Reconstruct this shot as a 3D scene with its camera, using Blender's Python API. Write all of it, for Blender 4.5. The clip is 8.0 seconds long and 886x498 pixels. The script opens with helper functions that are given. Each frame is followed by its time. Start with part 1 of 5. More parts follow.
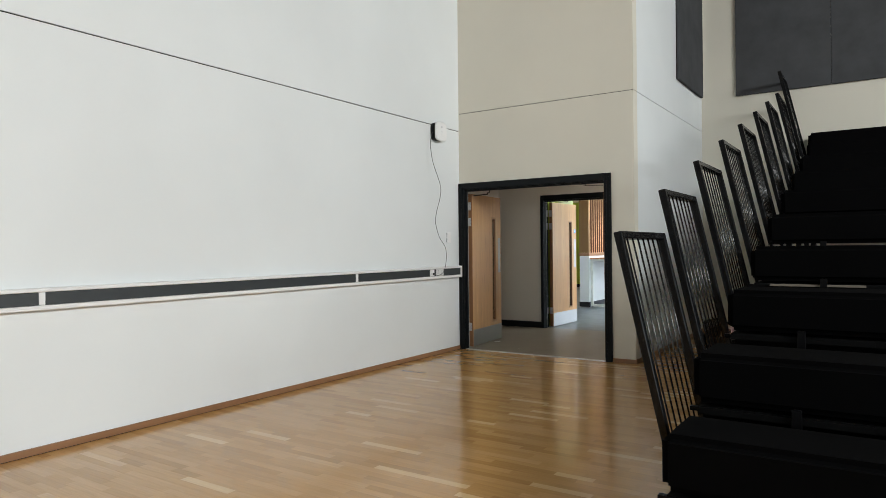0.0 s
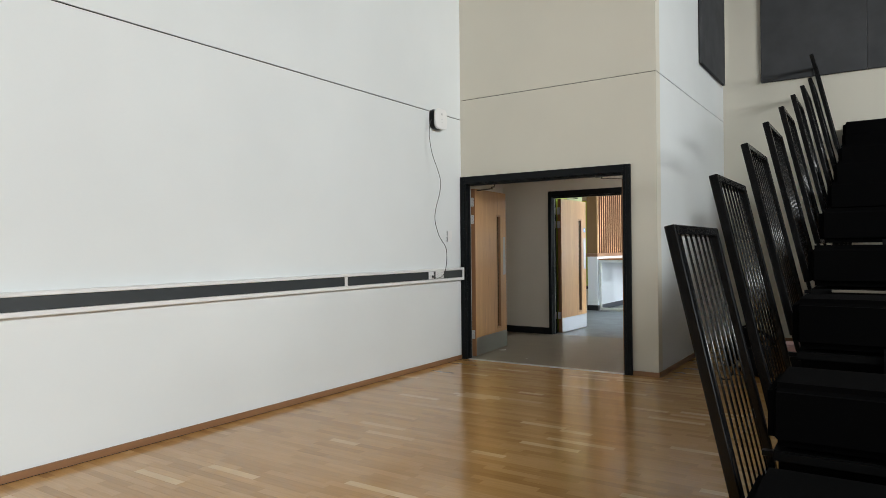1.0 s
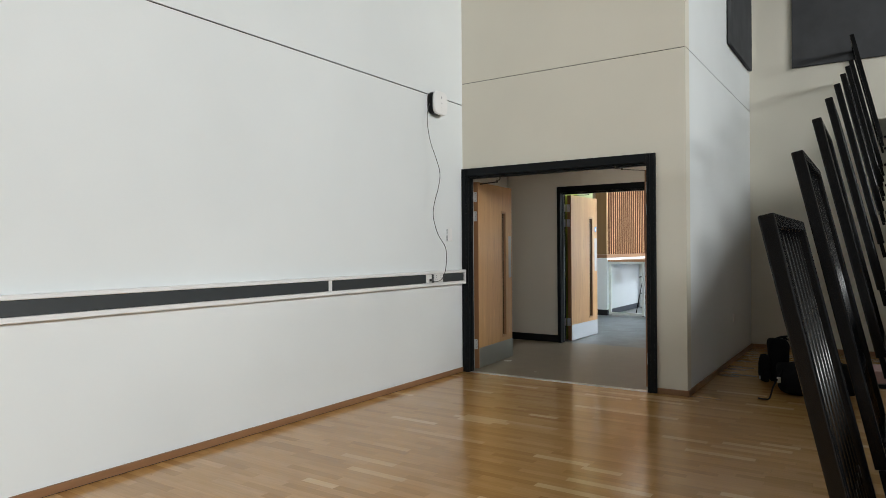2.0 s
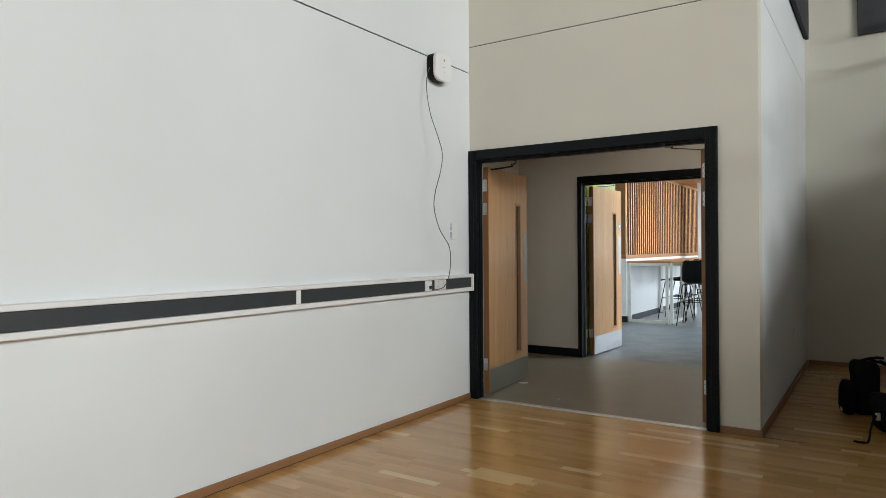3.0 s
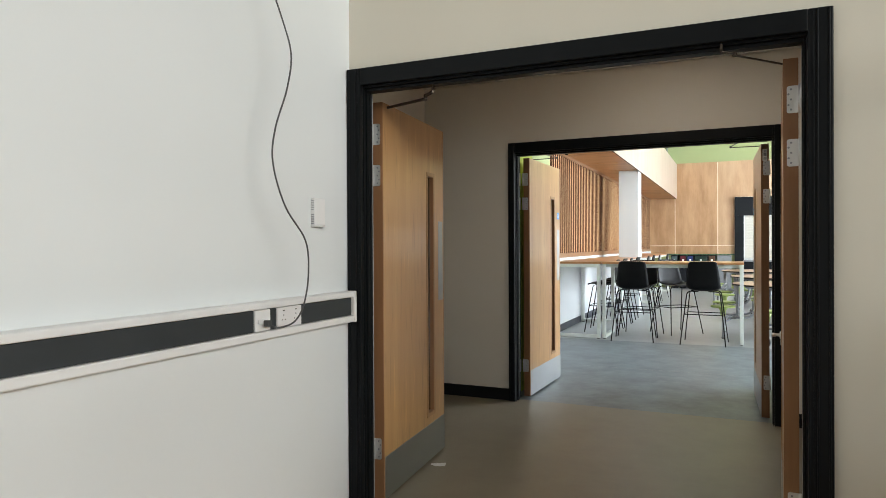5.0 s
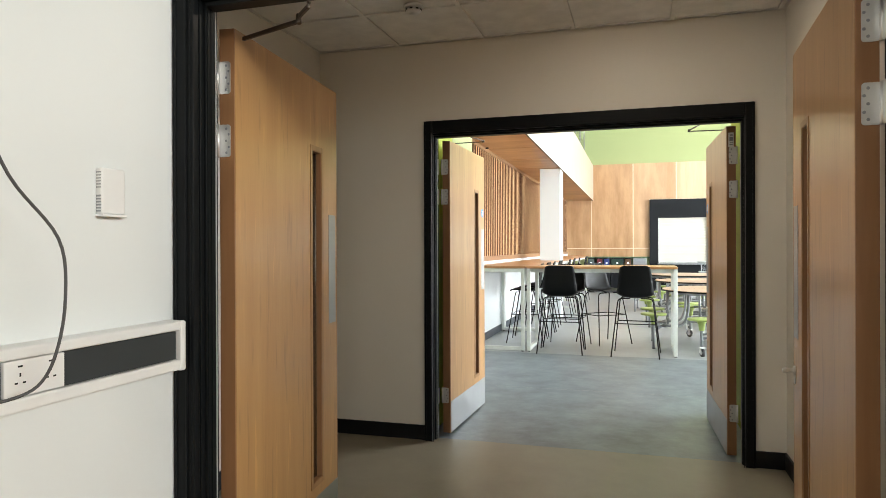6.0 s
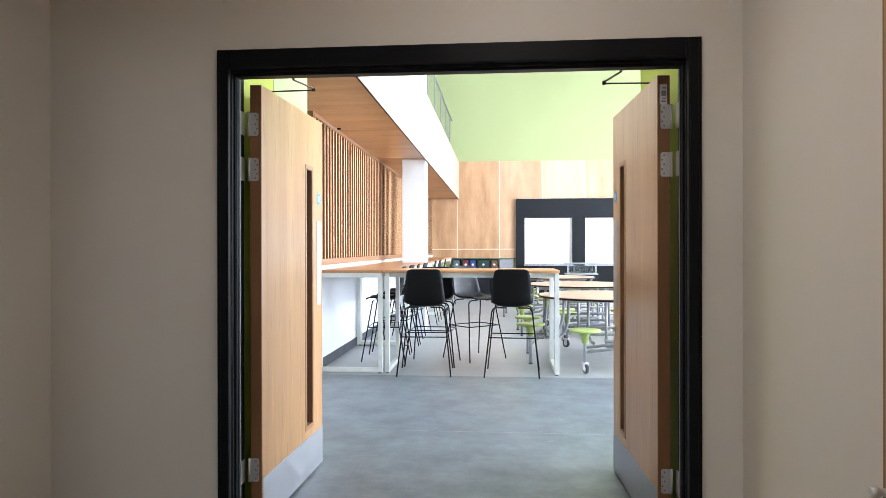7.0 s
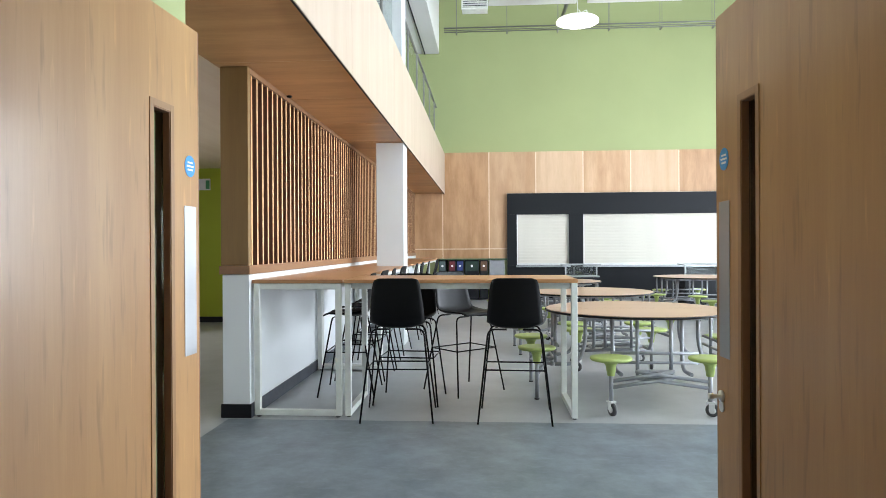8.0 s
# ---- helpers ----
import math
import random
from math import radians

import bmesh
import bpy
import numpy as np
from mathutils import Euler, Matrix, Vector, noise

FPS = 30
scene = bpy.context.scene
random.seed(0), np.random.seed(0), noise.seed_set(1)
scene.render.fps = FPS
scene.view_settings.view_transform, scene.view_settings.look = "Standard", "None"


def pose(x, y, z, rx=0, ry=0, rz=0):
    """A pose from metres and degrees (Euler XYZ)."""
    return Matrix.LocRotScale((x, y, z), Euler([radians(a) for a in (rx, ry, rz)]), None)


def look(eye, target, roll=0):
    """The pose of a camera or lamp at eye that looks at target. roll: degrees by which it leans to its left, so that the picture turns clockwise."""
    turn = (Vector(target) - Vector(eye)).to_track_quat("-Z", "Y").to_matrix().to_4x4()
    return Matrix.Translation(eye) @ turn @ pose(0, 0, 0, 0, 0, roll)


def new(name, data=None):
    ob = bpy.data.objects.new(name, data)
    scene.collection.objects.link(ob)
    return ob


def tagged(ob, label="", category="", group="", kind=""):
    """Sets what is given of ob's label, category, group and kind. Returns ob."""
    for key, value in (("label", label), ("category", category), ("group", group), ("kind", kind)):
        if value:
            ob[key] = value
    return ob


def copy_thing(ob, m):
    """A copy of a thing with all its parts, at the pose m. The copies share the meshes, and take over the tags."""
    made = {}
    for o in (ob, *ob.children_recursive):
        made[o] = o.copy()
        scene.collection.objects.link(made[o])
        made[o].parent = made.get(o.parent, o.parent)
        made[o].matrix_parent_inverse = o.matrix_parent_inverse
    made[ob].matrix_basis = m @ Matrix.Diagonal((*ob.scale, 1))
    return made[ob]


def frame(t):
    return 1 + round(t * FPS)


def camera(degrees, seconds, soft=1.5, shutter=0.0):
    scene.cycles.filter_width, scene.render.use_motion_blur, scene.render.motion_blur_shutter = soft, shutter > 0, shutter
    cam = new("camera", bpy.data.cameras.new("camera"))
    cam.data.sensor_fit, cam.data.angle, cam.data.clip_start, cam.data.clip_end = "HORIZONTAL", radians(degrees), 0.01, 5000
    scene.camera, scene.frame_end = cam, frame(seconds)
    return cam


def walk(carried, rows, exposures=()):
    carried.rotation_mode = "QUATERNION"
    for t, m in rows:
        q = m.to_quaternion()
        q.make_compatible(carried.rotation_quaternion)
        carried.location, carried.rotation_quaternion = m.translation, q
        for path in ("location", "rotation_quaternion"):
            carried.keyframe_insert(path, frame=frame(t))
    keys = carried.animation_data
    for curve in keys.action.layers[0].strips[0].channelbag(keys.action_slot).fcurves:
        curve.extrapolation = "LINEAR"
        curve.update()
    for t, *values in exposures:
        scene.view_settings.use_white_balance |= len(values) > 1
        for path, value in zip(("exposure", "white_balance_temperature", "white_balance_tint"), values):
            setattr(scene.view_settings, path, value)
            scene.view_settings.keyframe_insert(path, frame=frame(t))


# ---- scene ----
cam = camera(67.8, 8.0, soft=0.8)
PATH = [
    (0, (0.452, -0.323, 1.334), (-0.656, 1.342, 1.331), -0.60),
    (0.5, (0.218, 0.012, 1.333), (-0.887, 1.678, 1.330), -0.60),
    (1, (0.015, 0.331, 1.325), (-1.093, 1.996, 1.324), -0.60),
    (1.5, (-0.200, 0.652, 1.333), (-1.307, 2.318, 1.330), -0.50),
    (1.7, (-0.280, 0.796, 1.325), (-1.390, 2.460, 1.324), -0.40),
    (2.8, (-0.993, 1.790, 1.314), (-2.097, 3.457, 1.317), -0.50),
    (3, (-1.166, 2.070, 1.315), (-2.273, 3.735, 1.316), -0.40),
    (3.5, (-1.603, 2.743, 1.328), (-2.697, 4.417, 1.325), -0.50),
    (4, (-1.983, 3.312, 1.320), (-3.026, 5.018, 1.317), -0.40),
    (4.5, (-2.269, 3.819, 1.316), (-3.205, 5.587, 1.313), -0.30),
    (4.7, (-2.344, 4.009, 1.313), (-3.234, 5.801, 1.307), -0.30),
    (5.8, (-2.740, 5.072, 1.320), (-3.361, 6.973, 1.315), -0.20),
    (6, (-2.811, 5.322, 1.316), (-3.383, 7.239, 1.313), -0.20),
    (6.5, (-2.948, 6.031, 1.313), (-3.268, 8.005, 1.310), -0.10),
    (7, (-2.984, 6.799, 1.306), (-3.156, 8.791, 1.305), -0.10),
    (7.5, (-3.018, 7.634, 1.320), (-3.174, 9.628, 1.316), -0.20),
    (8, (-3.075, 8.521, 1.327), (-3.206, 10.517, 1.323), -0.30),
]
EXPOSURES = [(0.0, 0.08, 6500, 10), (3.0, 0.05, 6500, 10), (4.0, 0.05, 6500, 10), (4.7, 0.2, 6600, 10), (6.0, 0.62, 7100, 10), (6.5, 0.98, 6450, 12),
             (7.0, 0.82, 6250, 16), (7.5, 0.5, 6280, 17), (8.0, -0.04, 6550, 12)]
walk(cam, [(t, look(eye, target, roll)) for t, eye, target, roll in PATH], EXPOSURES)
HALL_W, HALL_SOUTH_W, DINING_W, TOP_FILL_W = 1215.0, 110.0, 2760.0, 230.0

# ---- light ----
def build_world():
    world = bpy.data.worlds.new("world")
    scene.world = world
    world.use_nodes = True
    nodes, links = world.node_tree.nodes, world.node_tree.links
    nodes.clear()
    out = nodes.new("ShaderNodeOutputWorld")
    back = nodes.new("ShaderNodeBackground")
    sky = nodes.new("ShaderNodeTexSky")
    sky.sky_type, sky.sun_disc = "NISHITA", False
    sky.sun_elevation, sky.sun_rotation = radians(40), radians(250)
    back.inputs["Strength"].default_value = 0.1
    links.new(sky.outputs[0], back.inputs["Color"])
    links.new(back.outputs[0], out.inputs["Surface"])


build_world()


def window_light(name, eye, target, width, height, watts, colour):
    data = bpy.data.lights.new(name, "AREA")
    data.shape, data.size, data.size_y, data.energy, data.color = "RECTANGLE", width, height, watts, colour
    ob = new(name, data)
    ob.matrix_world = look(eye, target)
    return ob


sun_data = bpy.data.lights.new("sun", "SUN")
sun_data.energy, sun_data.angle, sun_data.color = 1.0, radians(12), (1.0, 0.96, 0.9)
sun = new("sun", sun_data)
sun.matrix_world = look((-14, -5, 13), (0, 0, 0))

window_light("window_light_hall", (8.9, 1.6, 4.6), (0.0, 1.6, 2.6), 8.4, 1.5, HALL_W, (0.935, 0.97, 0.965))
# low cool fill from an unseen, added opening, for the lower west wall
window_light("fill_light_hall_south", (3.7, -6.9, 1.45), (-1.0, 4.0, 1.3), 4.4, 2.2, HALL_SOUTH_W, (0.86, 0.95, 1.0))
window_light("window_light_dining", (7.9, 17.1, 2.3), (0.0, 15.4, 1.2), 12.0, 4.3, DINING_W, (0.81, 0.90, 1.0))
# added fill lamp below the closed ceiling, to lift the dining floor
window_light("top_fill_dining", (2.0, 14.6, 8.55), (2.0, 14.61, 0.0), 6.0, 6.0, TOP_FILL_W, (0.87, 0.92, 1.0))
# fill for the dark corridor, from a made-up window out of view
window_light("fill_light_corridor", (-8.95, 15.0, 1.6), (0.0, 15.0, 1.5), 6.0, 1.8, 34.0, (0.98, 0.99, 1.0))


# ---- materials ----
def principled(name, colour, rough=0.5, metal=0.0, coat=0.0, spec=0.5):
    mat = bpy.data.materials.new(name)
    mat.use_nodes = True
    bsdf = mat.node_tree.nodes["Principled BSDF"]
    bsdf.inputs["Base Color"].default_value = (*colour, 1)
    bsdf.inputs["Roughness"].default_value = rough
    bsdf.inputs["Metallic"].default_value = metal
    bsdf.inputs["Coat Weight"].default_value = coat
    bsdf.inputs["Coat Roughness"].default_value = 0.12
    bsdf.inputs["Specular IOR Level"].default_value = spec
    return mat, mat.node_tree.nodes, mat.node_tree.links, bsdf


def coords(nodes, links, scale=(1, 1, 1), space="Object"):
    tex = nodes.new("ShaderNodeTexCoord")
    mapping = nodes.new("ShaderNodeMapping")
    mapping.inputs["Scale"].default_value = scale
    mapping.inputs["Location"].default_value = (0.37, 0.21, 0.53)
    links.new(tex.outputs[space], mapping.inputs["Vector"])
    return mapping


def noise_node(nodes, links, vector, scale, detail=4.0, rough=0.55):
    n = nodes.new("ShaderNodeTexNoise")
    n.inputs["Scale"].default_value = scale
    n.inputs["Detail"].default_value = detail
    n.inputs["Roughness"].default_value = rough
    links.new(vector.outputs[0], n.inputs["Vector"])
    return n


def ramp(nodes, links, fac, stops):
    r = nodes.new("ShaderNodeValToRGB")
    while len(r.color_ramp.elements) < len(stops):
        r.color_ramp.elements.new(0.5)
    for e, (p, c) in zip(r.color_ramp.elements, stops):
        e.position, e.color = p, (*c, 1)
    links.new(fac, r.inputs["Fac"])
    return r


def bump(nodes, links, bsdf, height, strength, distance=0.002):
    b = nodes.new("ShaderNodeBump")
    b.inputs["Strength"].default_value, b.inputs["Distance"].default_value = strength, distance
    links.new(height, b.inputs["Height"])
    links.new(b.outputs[0], bsdf.inputs["Normal"])


def mix(nodes, links, a, b, fac, mode="MIX"):
    m = nodes.new("ShaderNodeMix")
    m.data_type, m.blend_type = "RGBA", mode
    for value, socket in ((fac, m.inputs[0]), (a, m.inputs[6]), (b, m.inputs[7])):
        if isinstance(value, bpy.types.NodeSocket):
            links.new(value, socket)
        elif isinstance(value, (int, float)):
            socket.default_value = value
        else:
            socket.default_value = (*value, 1)
    return m.outputs[2]


def maths(nodes, links, op, a, b):
    m = nodes.new("ShaderNodeMath")
    m.operation = op
    for value, socket in ((a, m.inputs[0]), (b, m.inputs[1])):
        if isinstance(value, bpy.types.NodeSocket):
            links.new(value, socket)
        else:
            socket.default_value = value
    return m.outputs[0]


def paint(name, colour, rough=0.6, vary=0.05, grain=0.12):
    """Rolled wall paint: a broad unevenness and a fine roller stipple."""
    mat, nodes, links, bsdf = principled(name, colour, rough, spec=0.35)
    v = coords(nodes, links, space="Object")
    broad = noise_node(nodes, links, v, 0.7, 3)
    fine = noise_node(nodes, links, v, 160, 2)
    dark = tuple(c * (1 - vary) for c in colour)
    r = ramp(nodes, links, broad.outputs["Fac"], ((0.35, dark), (0.65, colour)))
    links.new(r.outputs[0], bsdf.inputs["Base Color"])
    bump(nodes, links, bsdf, fine.outputs["Fac"], grain, 0.001)
    return mat


def wood(name, light, dark, along="z", rough=0.4, coat=0.0, spread=0.12, figure=1.0, spec=0.5, mottle=0.0, fleck=0.0):
    """Veneer or solid wood with its grain along one axis, a little different from piece to piece."""
    mat, nodes, links, bsdf = principled(name, light, rough, coat=coat, spec=spec)
    stretch = {"x": (0.35, 6, 6), "y": (6, 0.35, 6), "z": (6, 6, 0.35)}[along]
    v = coords(nodes, links, stretch)
    info = nodes.new("ShaderNodeObjectInfo")
    shift = nodes.new("ShaderNodeVectorMath")
    shift.operation = "MULTIPLY_ADD"
    shift.inputs[1].default_value = (1, 1, 1)
    both = nodes.new("ShaderNodeCombineXYZ")
    for n in range(3):
        links.new(maths(nodes, links, "MULTIPLY", info.outputs["Random"], 37.0 + 11 * n), both.inputs[n])
    links.new(v.outputs[0], shift.inputs[0])
    links.new(both.outputs[0], shift.inputs[2])
    broad = noise_node(nodes, links, shift, 0.9 * figure, 5, 0.6)
    fine = noise_node(nodes, links, shift, 14, 6, 0.7)
    fac = maths(nodes, links, "ADD", maths(nodes, links, "MULTIPLY", broad.outputs["Fac"], 0.75),
                maths(nodes, links, "MULTIPLY", fine.outputs["Fac"], 0.25))
    r = ramp(nodes, links, fac, ((0.32, dark), (0.68, light)))
    if mottle:
        still = coords(nodes, links, {"x": (0.45, 1.7, 1.7), "y": (1.7, 0.45, 1.7), "z": (1.7, 1.7, 0.45)}[along])
        cloud = noise_node(nodes, links, still, 2.6, 6, 0.65)
        c = ramp(nodes, links, cloud.outputs["Fac"], ((0.34, (1 - mottle, 1 - mottle * 1.25, 1 - mottle * 1.5)), (0.62, (1.0, 1.0, 1.0))))
        shade = mix(nodes, links, r.outputs[0], c.outputs[0], 1.0, "MULTIPLY")
    else:
        shade = r.outputs[0]
    if fleck:
        slim = coords(nodes, links, {"x": (3, 30, 30), "y": (30, 3, 30), "z": (30, 30, 3)}[along])
        dash = noise_node(nodes, links, slim, 1.0, 3, 0.55)
        d = ramp(nodes, links, dash.outputs["Fac"], ((0.30, (1 - fleck,) * 3), (0.40, (1, 1, 1)), (0.62, (1, 1, 1)), (0.72, (1 + fleck,) * 3)))
        shade = mix(nodes, links, shade, d.outputs[0], 1.0, "MULTIPLY")
    tint = maths(nodes, links, "ADD", maths(nodes, links, "MULTIPLY", info.outputs["Random"], spread), 1 - spread / 2)
    hsv = nodes.new("ShaderNodeHueSaturation")
    links.new(tint, hsv.inputs["Value"])
    links.new(shade, hsv.inputs["Color"])
    links.new(hsv.outputs[0], bsdf.inputs["Base Color"])
    bump(nodes, links, bsdf, fine.outputs["Fac"], 0.06, 0.001)
    return mat


def stave_wood(name):
    """Lacquered oak staves: the tone jumps from stave to stave."""
    mat, nodes, links, bsdf = principled(name, (0.4, 0.22, 0.09), 0.30, coat=0.35)
    info, geo = nodes.new("ShaderNodeObjectInfo"), nodes.new("ShaderNodeNewGeometry")
    total = maths(nodes, links, "ADD", info.outputs["Random"], geo.outputs["Random Per Island"])
    pick = maths(nodes, links, "FRACT", total, 0)
    tone = ramp(nodes, links, pick, ((0.0, (0.47, 0.248, 0.078)), (0.45, (0.58, 0.325, 0.112)), (0.95, (0.64, 0.375, 0.142)), (0.972, (0.80, 0.55, 0.28))))
    tex = nodes.new("ShaderNodeNewGeometry")
    mapping = nodes.new("ShaderNodeMapping")
    mapping.inputs["Scale"].default_value = (1.6, 26, 26)
    links.new(tex.outputs["Position"], mapping.inputs["Vector"])
    grain = noise_node(nodes, links, mapping, 2.2, 6, 0.7)
    g = ramp(nodes, links, grain.outputs["Fac"], ((0.3, (0.84, 0.81, 0.77)), (0.7, (1.04, 1.03, 1.0))))
    links.new(mix(nodes, links, tone.outputs[0], g.outputs[0], 1.0, "MULTIPLY"), bsdf.inputs["Base Color"])
    scuff = noise_node(nodes, links, mapping, 0.12, 3)
    rr = ramp(nodes, links, scuff.outputs["Fac"], ((0.3, (0.15, 0.15, 0.15)), (0.7, (0.24, 0.24, 0.24))))
    links.new(rr.outputs[0], bsdf.inputs["Roughness"])
    bump(nodes, links, bsdf, grain.outputs["Fac"], 0.05, 0.0008)
    return mat


def vinyl(name, colour, rough=0.35, blotch=0.25, marks=0.0):
    mat, nodes, links, bsdf = principled(name, colour, rough, spec=0.4)
    v = coords(nodes, links)
    cloud = noise_node(nodes, links, v, 3.4, 7, 0.68)
    cloud.noise_dimensions = "2D"
    dark, pale = tuple(c * (1 - blotch) for c in colour), tuple(min(1, c * (1 + blotch)) for c in colour)
    skin = ramp(nodes, links, cloud.outputs["Fac"], ((0.32, dark), (0.68, pale))).outputs[0]
    if marks:
        drag = coords(nodes, links, (1.0, 2.2, 1.0))
        rub = noise_node(nodes, links, drag, 9.0, 4, 0.6)
        m = ramp(nodes, links, rub.outputs["Fac"], ((0.56, (0, 0, 0)), (0.72, (marks,) * 3)))
        skin = mix(nodes, links, skin, tuple(min(1, 2.2 * c) for c in colour), m.outputs[0])
    links.new(skin, bsdf.inputs["Base Color"])
    return mat


def plain(name, colour, rough=0.5, metal=0.0, vary=0.08, scale=9.0, grain=0.05, coat=0.0, spec=0.5):
    """Small parts: paint, plastic or metal, with faint wear and a fine relief."""
    mat, nodes, links, bsdf = principled(name, colour, rough, metal, coat, spec)
    v = coords(nodes, links)
    n = noise_node(nodes, links, v, scale, 4)
    fine = noise_node(nodes, links, v, 220, 2)
    r = ramp(nodes, links, n.outputs["Fac"], ((0.3, tuple(c * (1 - vary) for c in colour)), (0.7, tuple(min(1, c * (1 + vary)) for c in colour))))
    links.new(r.outputs[0], bsdf.inputs["Base Color"])
    rr = ramp(nodes, links, n.outputs["Fac"], ((0.3, (rough * 0.85,) * 3), (0.7, (min(1, rough * 1.15),) * 3)))
    links.new(rr.outputs[0], bsdf.inputs["Roughness"])
    bump(nodes, links, bsdf, fine.outputs["Fac"], grain, 0.0006)
    return mat


def fabric(name, colour, scale=900):
    mat, nodes, links, bsdf = principled(name, colour, 0.95, spec=0.04)
    v = coords(nodes, links)
    weave = noise_node(nodes, links, v, scale, 2)
    broad = noise_node(nodes, links, v, 3, 4)
    r = ramp(nodes, links, broad.outputs["Fac"], ((0.3, tuple(c * 0.85 for c in colour)), (0.7, tuple(c * 1.15 for c in colour))))
    links.new(r.outputs[0], bsdf.inputs["Base Color"])
    bump(nodes, links, bsdf, weave.outputs["Fac"], 0.4, 0.001)
    return mat


def glass(name, tint=(0.9, 0.95, 0.93)):
    mat, nodes, links, bsdf = principled(name, tint, 0.03)
    bsdf.inputs["Transmission Weight"].default_value = 1.0
    bsdf.inputs["IOR"].default_value = 1.45
    return mat


def glowing(name, colour, strength):
    mat, nodes, links, bsdf = principled(name, (0.85, 0.85, 0.85), 0.5)
    bsdf.inputs["Emission Color"].default_value = (*colour, 1)
    bsdf.inputs["Emission Strength"].default_value = strength
    return mat


WHITE = paint("white_wall_paint", (0.767, 0.796, 0.804))
CREAM = paint("cream_wall_paint", (0.73, 0.695, 0.60))
# for hall surfaces out of view, kept dark to cut bounced light
BOUNCE_GREY = paint("bounce_cutting_grey", (0.18, 0.18, 0.175))
LOBBY = paint("lobby_wall_paint", (0.81, 0.77, 0.70), rough=0.48)
GREEN = paint("green_wall_paint", (0.36, 0.405, 0.185))
LIME = paint("lime_wall_paint", (0.39, 0.46, 0.03))
CEILING = paint("ceiling_paint", (0.78, 0.78, 0.76))
TILE = plain("mineral_ceiling_tile", (0.82, 0.80, 0.77), 0.9, grain=0.5)
STAVE = stave_wood("oak_staves")
SUBFLOOR = plain("dark_joint_filler", (0.10, 0.055, 0.025), 0.7)
SKIRT_WOOD = wood("oak_skirting_wood", (0.33, 0.175, 0.085), (0.22, 0.105, 0.048), "y", 0.4, spread=0.05)
SKIRT_WOOD_X = wood("oak_skirting_wood_across", (0.33, 0.175, 0.085), (0.22, 0.105, 0.048), "x", 0.4, spread=0.05)
DOOR_WOOD = wood("oak_door_veneer", (0.52, 0.296, 0.120), (0.41, 0.213, 0.080), "z", 0.34, coat=0.15, spread=0.06, figure=1.4, fleck=0.22)
BEAD = wood("oak_glazing_bead", (0.40, 0.22, 0.095), (0.31, 0.16, 0.062), "z", 0.42, spread=0.05)
LIPPING = wood("oak_door_lipping", (0.34, 0.17, 0.08), (0.24, 0.115, 0.05), "z", 0.45, spread=0.05)
PLY = wood("birch_plywood", (0.66, 0.44, 0.27), (0.52, 0.31, 0.165), "z", 0.45, spread=0.10, figure=0.8, mottle=0.16)
PLY_PALE = wood("pale_sapwood_plywood", (0.69, 0.49, 0.325), (0.58, 0.38, 0.225), "z", 0.45, spread=0.08, figure=0.8, mottle=0.08)
PLY_DEEP = wood("dark_heartwood_plywood", (0.58, 0.36, 0.20), (0.43, 0.235, 0.11), "z", 0.45, spread=0.06, figure=0.6, mottle=0.24)
PLY_X = wood("birch_plywood_across", (0.62, 0.34, 0.15), (0.46, 0.225, 0.085), "x", 0.34, spread=0.12, mottle=0.22)
FASCIA_PLY = wood("pale_birch_plywood", (0.54, 0.44, 0.355), (0.46, 0.36, 0.275), "z", 0.42, spread=0.08, mottle=0.08)
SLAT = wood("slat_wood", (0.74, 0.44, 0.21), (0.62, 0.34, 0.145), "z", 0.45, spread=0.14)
POST_WOOD = wood("screen_post_wood", (0.27, 0.152, 0.046), (0.195, 0.102, 0.030), "z", 0.45, spread=0.05)
TOP_WOOD = wood("table_top_laminate", (0.54, 0.275, 0.125), (0.44, 0.205, 0.085), "y", 0.3, spread=0.05)
ROUND_WOOD = wood("round_table_laminate", (0.53, 0.345, 0.225), (0.44, 0.275, 0.17), "x", 0.28, spread=0.08)
BLACK_FRAME = plain("black_satin_paint", (0.0075, 0.0088, 0.010), 0.40, vary=0.1, spec=0.14)
BLACK_SKIRT = plain("black_skirting_vinyl", (0.011, 0.011, 0.012), 0.5, spec=0.2)
DARK_SKIRT = plain("charcoal_skirting_vinyl", (0.055, 0.062, 0.075), 0.5)
LOBBY_FLOOR = vinyl("brown_grey_vinyl", (0.256, 0.224, 0.172), 0.38, 0.06)
DINING_DARK = vinyl("slate_grey_vinyl", (0.156, 0.186, 0.208), 0.34, 0.26, 0.16)
DINING_PALE = vinyl("pale_grey_vinyl", (0.36, 0.375, 0.385), 0.34, 0.07)
STEEL = plain("brushed_stainless_steel", (0.38, 0.39, 0.40), 0.42, 1.0, 0.05)
CHROME = plain("zinc_plated_steel", (0.72, 0.72, 0.71), 0.42, 0.82)
ALU = plain("aluminium", (0.70, 0.70, 0.68), 0.35, 1.0)
PVC = plain("white_pvc", (0.80, 0.80, 0.80), 0.35, vary=0.02)
LID = plain("charcoal_trunking_lid", (0.035, 0.041, 0.045), 0.5)
DARK = plain("dark_recess", (0.012, 0.012, 0.012), 0.8)
BLACK_PLASTIC = plain("black_polypropylene", (0.0045, 0.0045, 0.005), 0.42, grain=0.2, spec=0.18)
BLACK_STEEL = plain("black_powder_coat", (0.005, 0.005, 0.0055), 0.30, grain=0.1, spec=0.14)
BLACK_FABRIC = fabric("black_upholstery", (0.0022, 0.0022, 0.0024))
BLACK_BOARD = plain("black_painted_board", (0.005, 0.005, 0.0052), 0.7, spec=0.06)
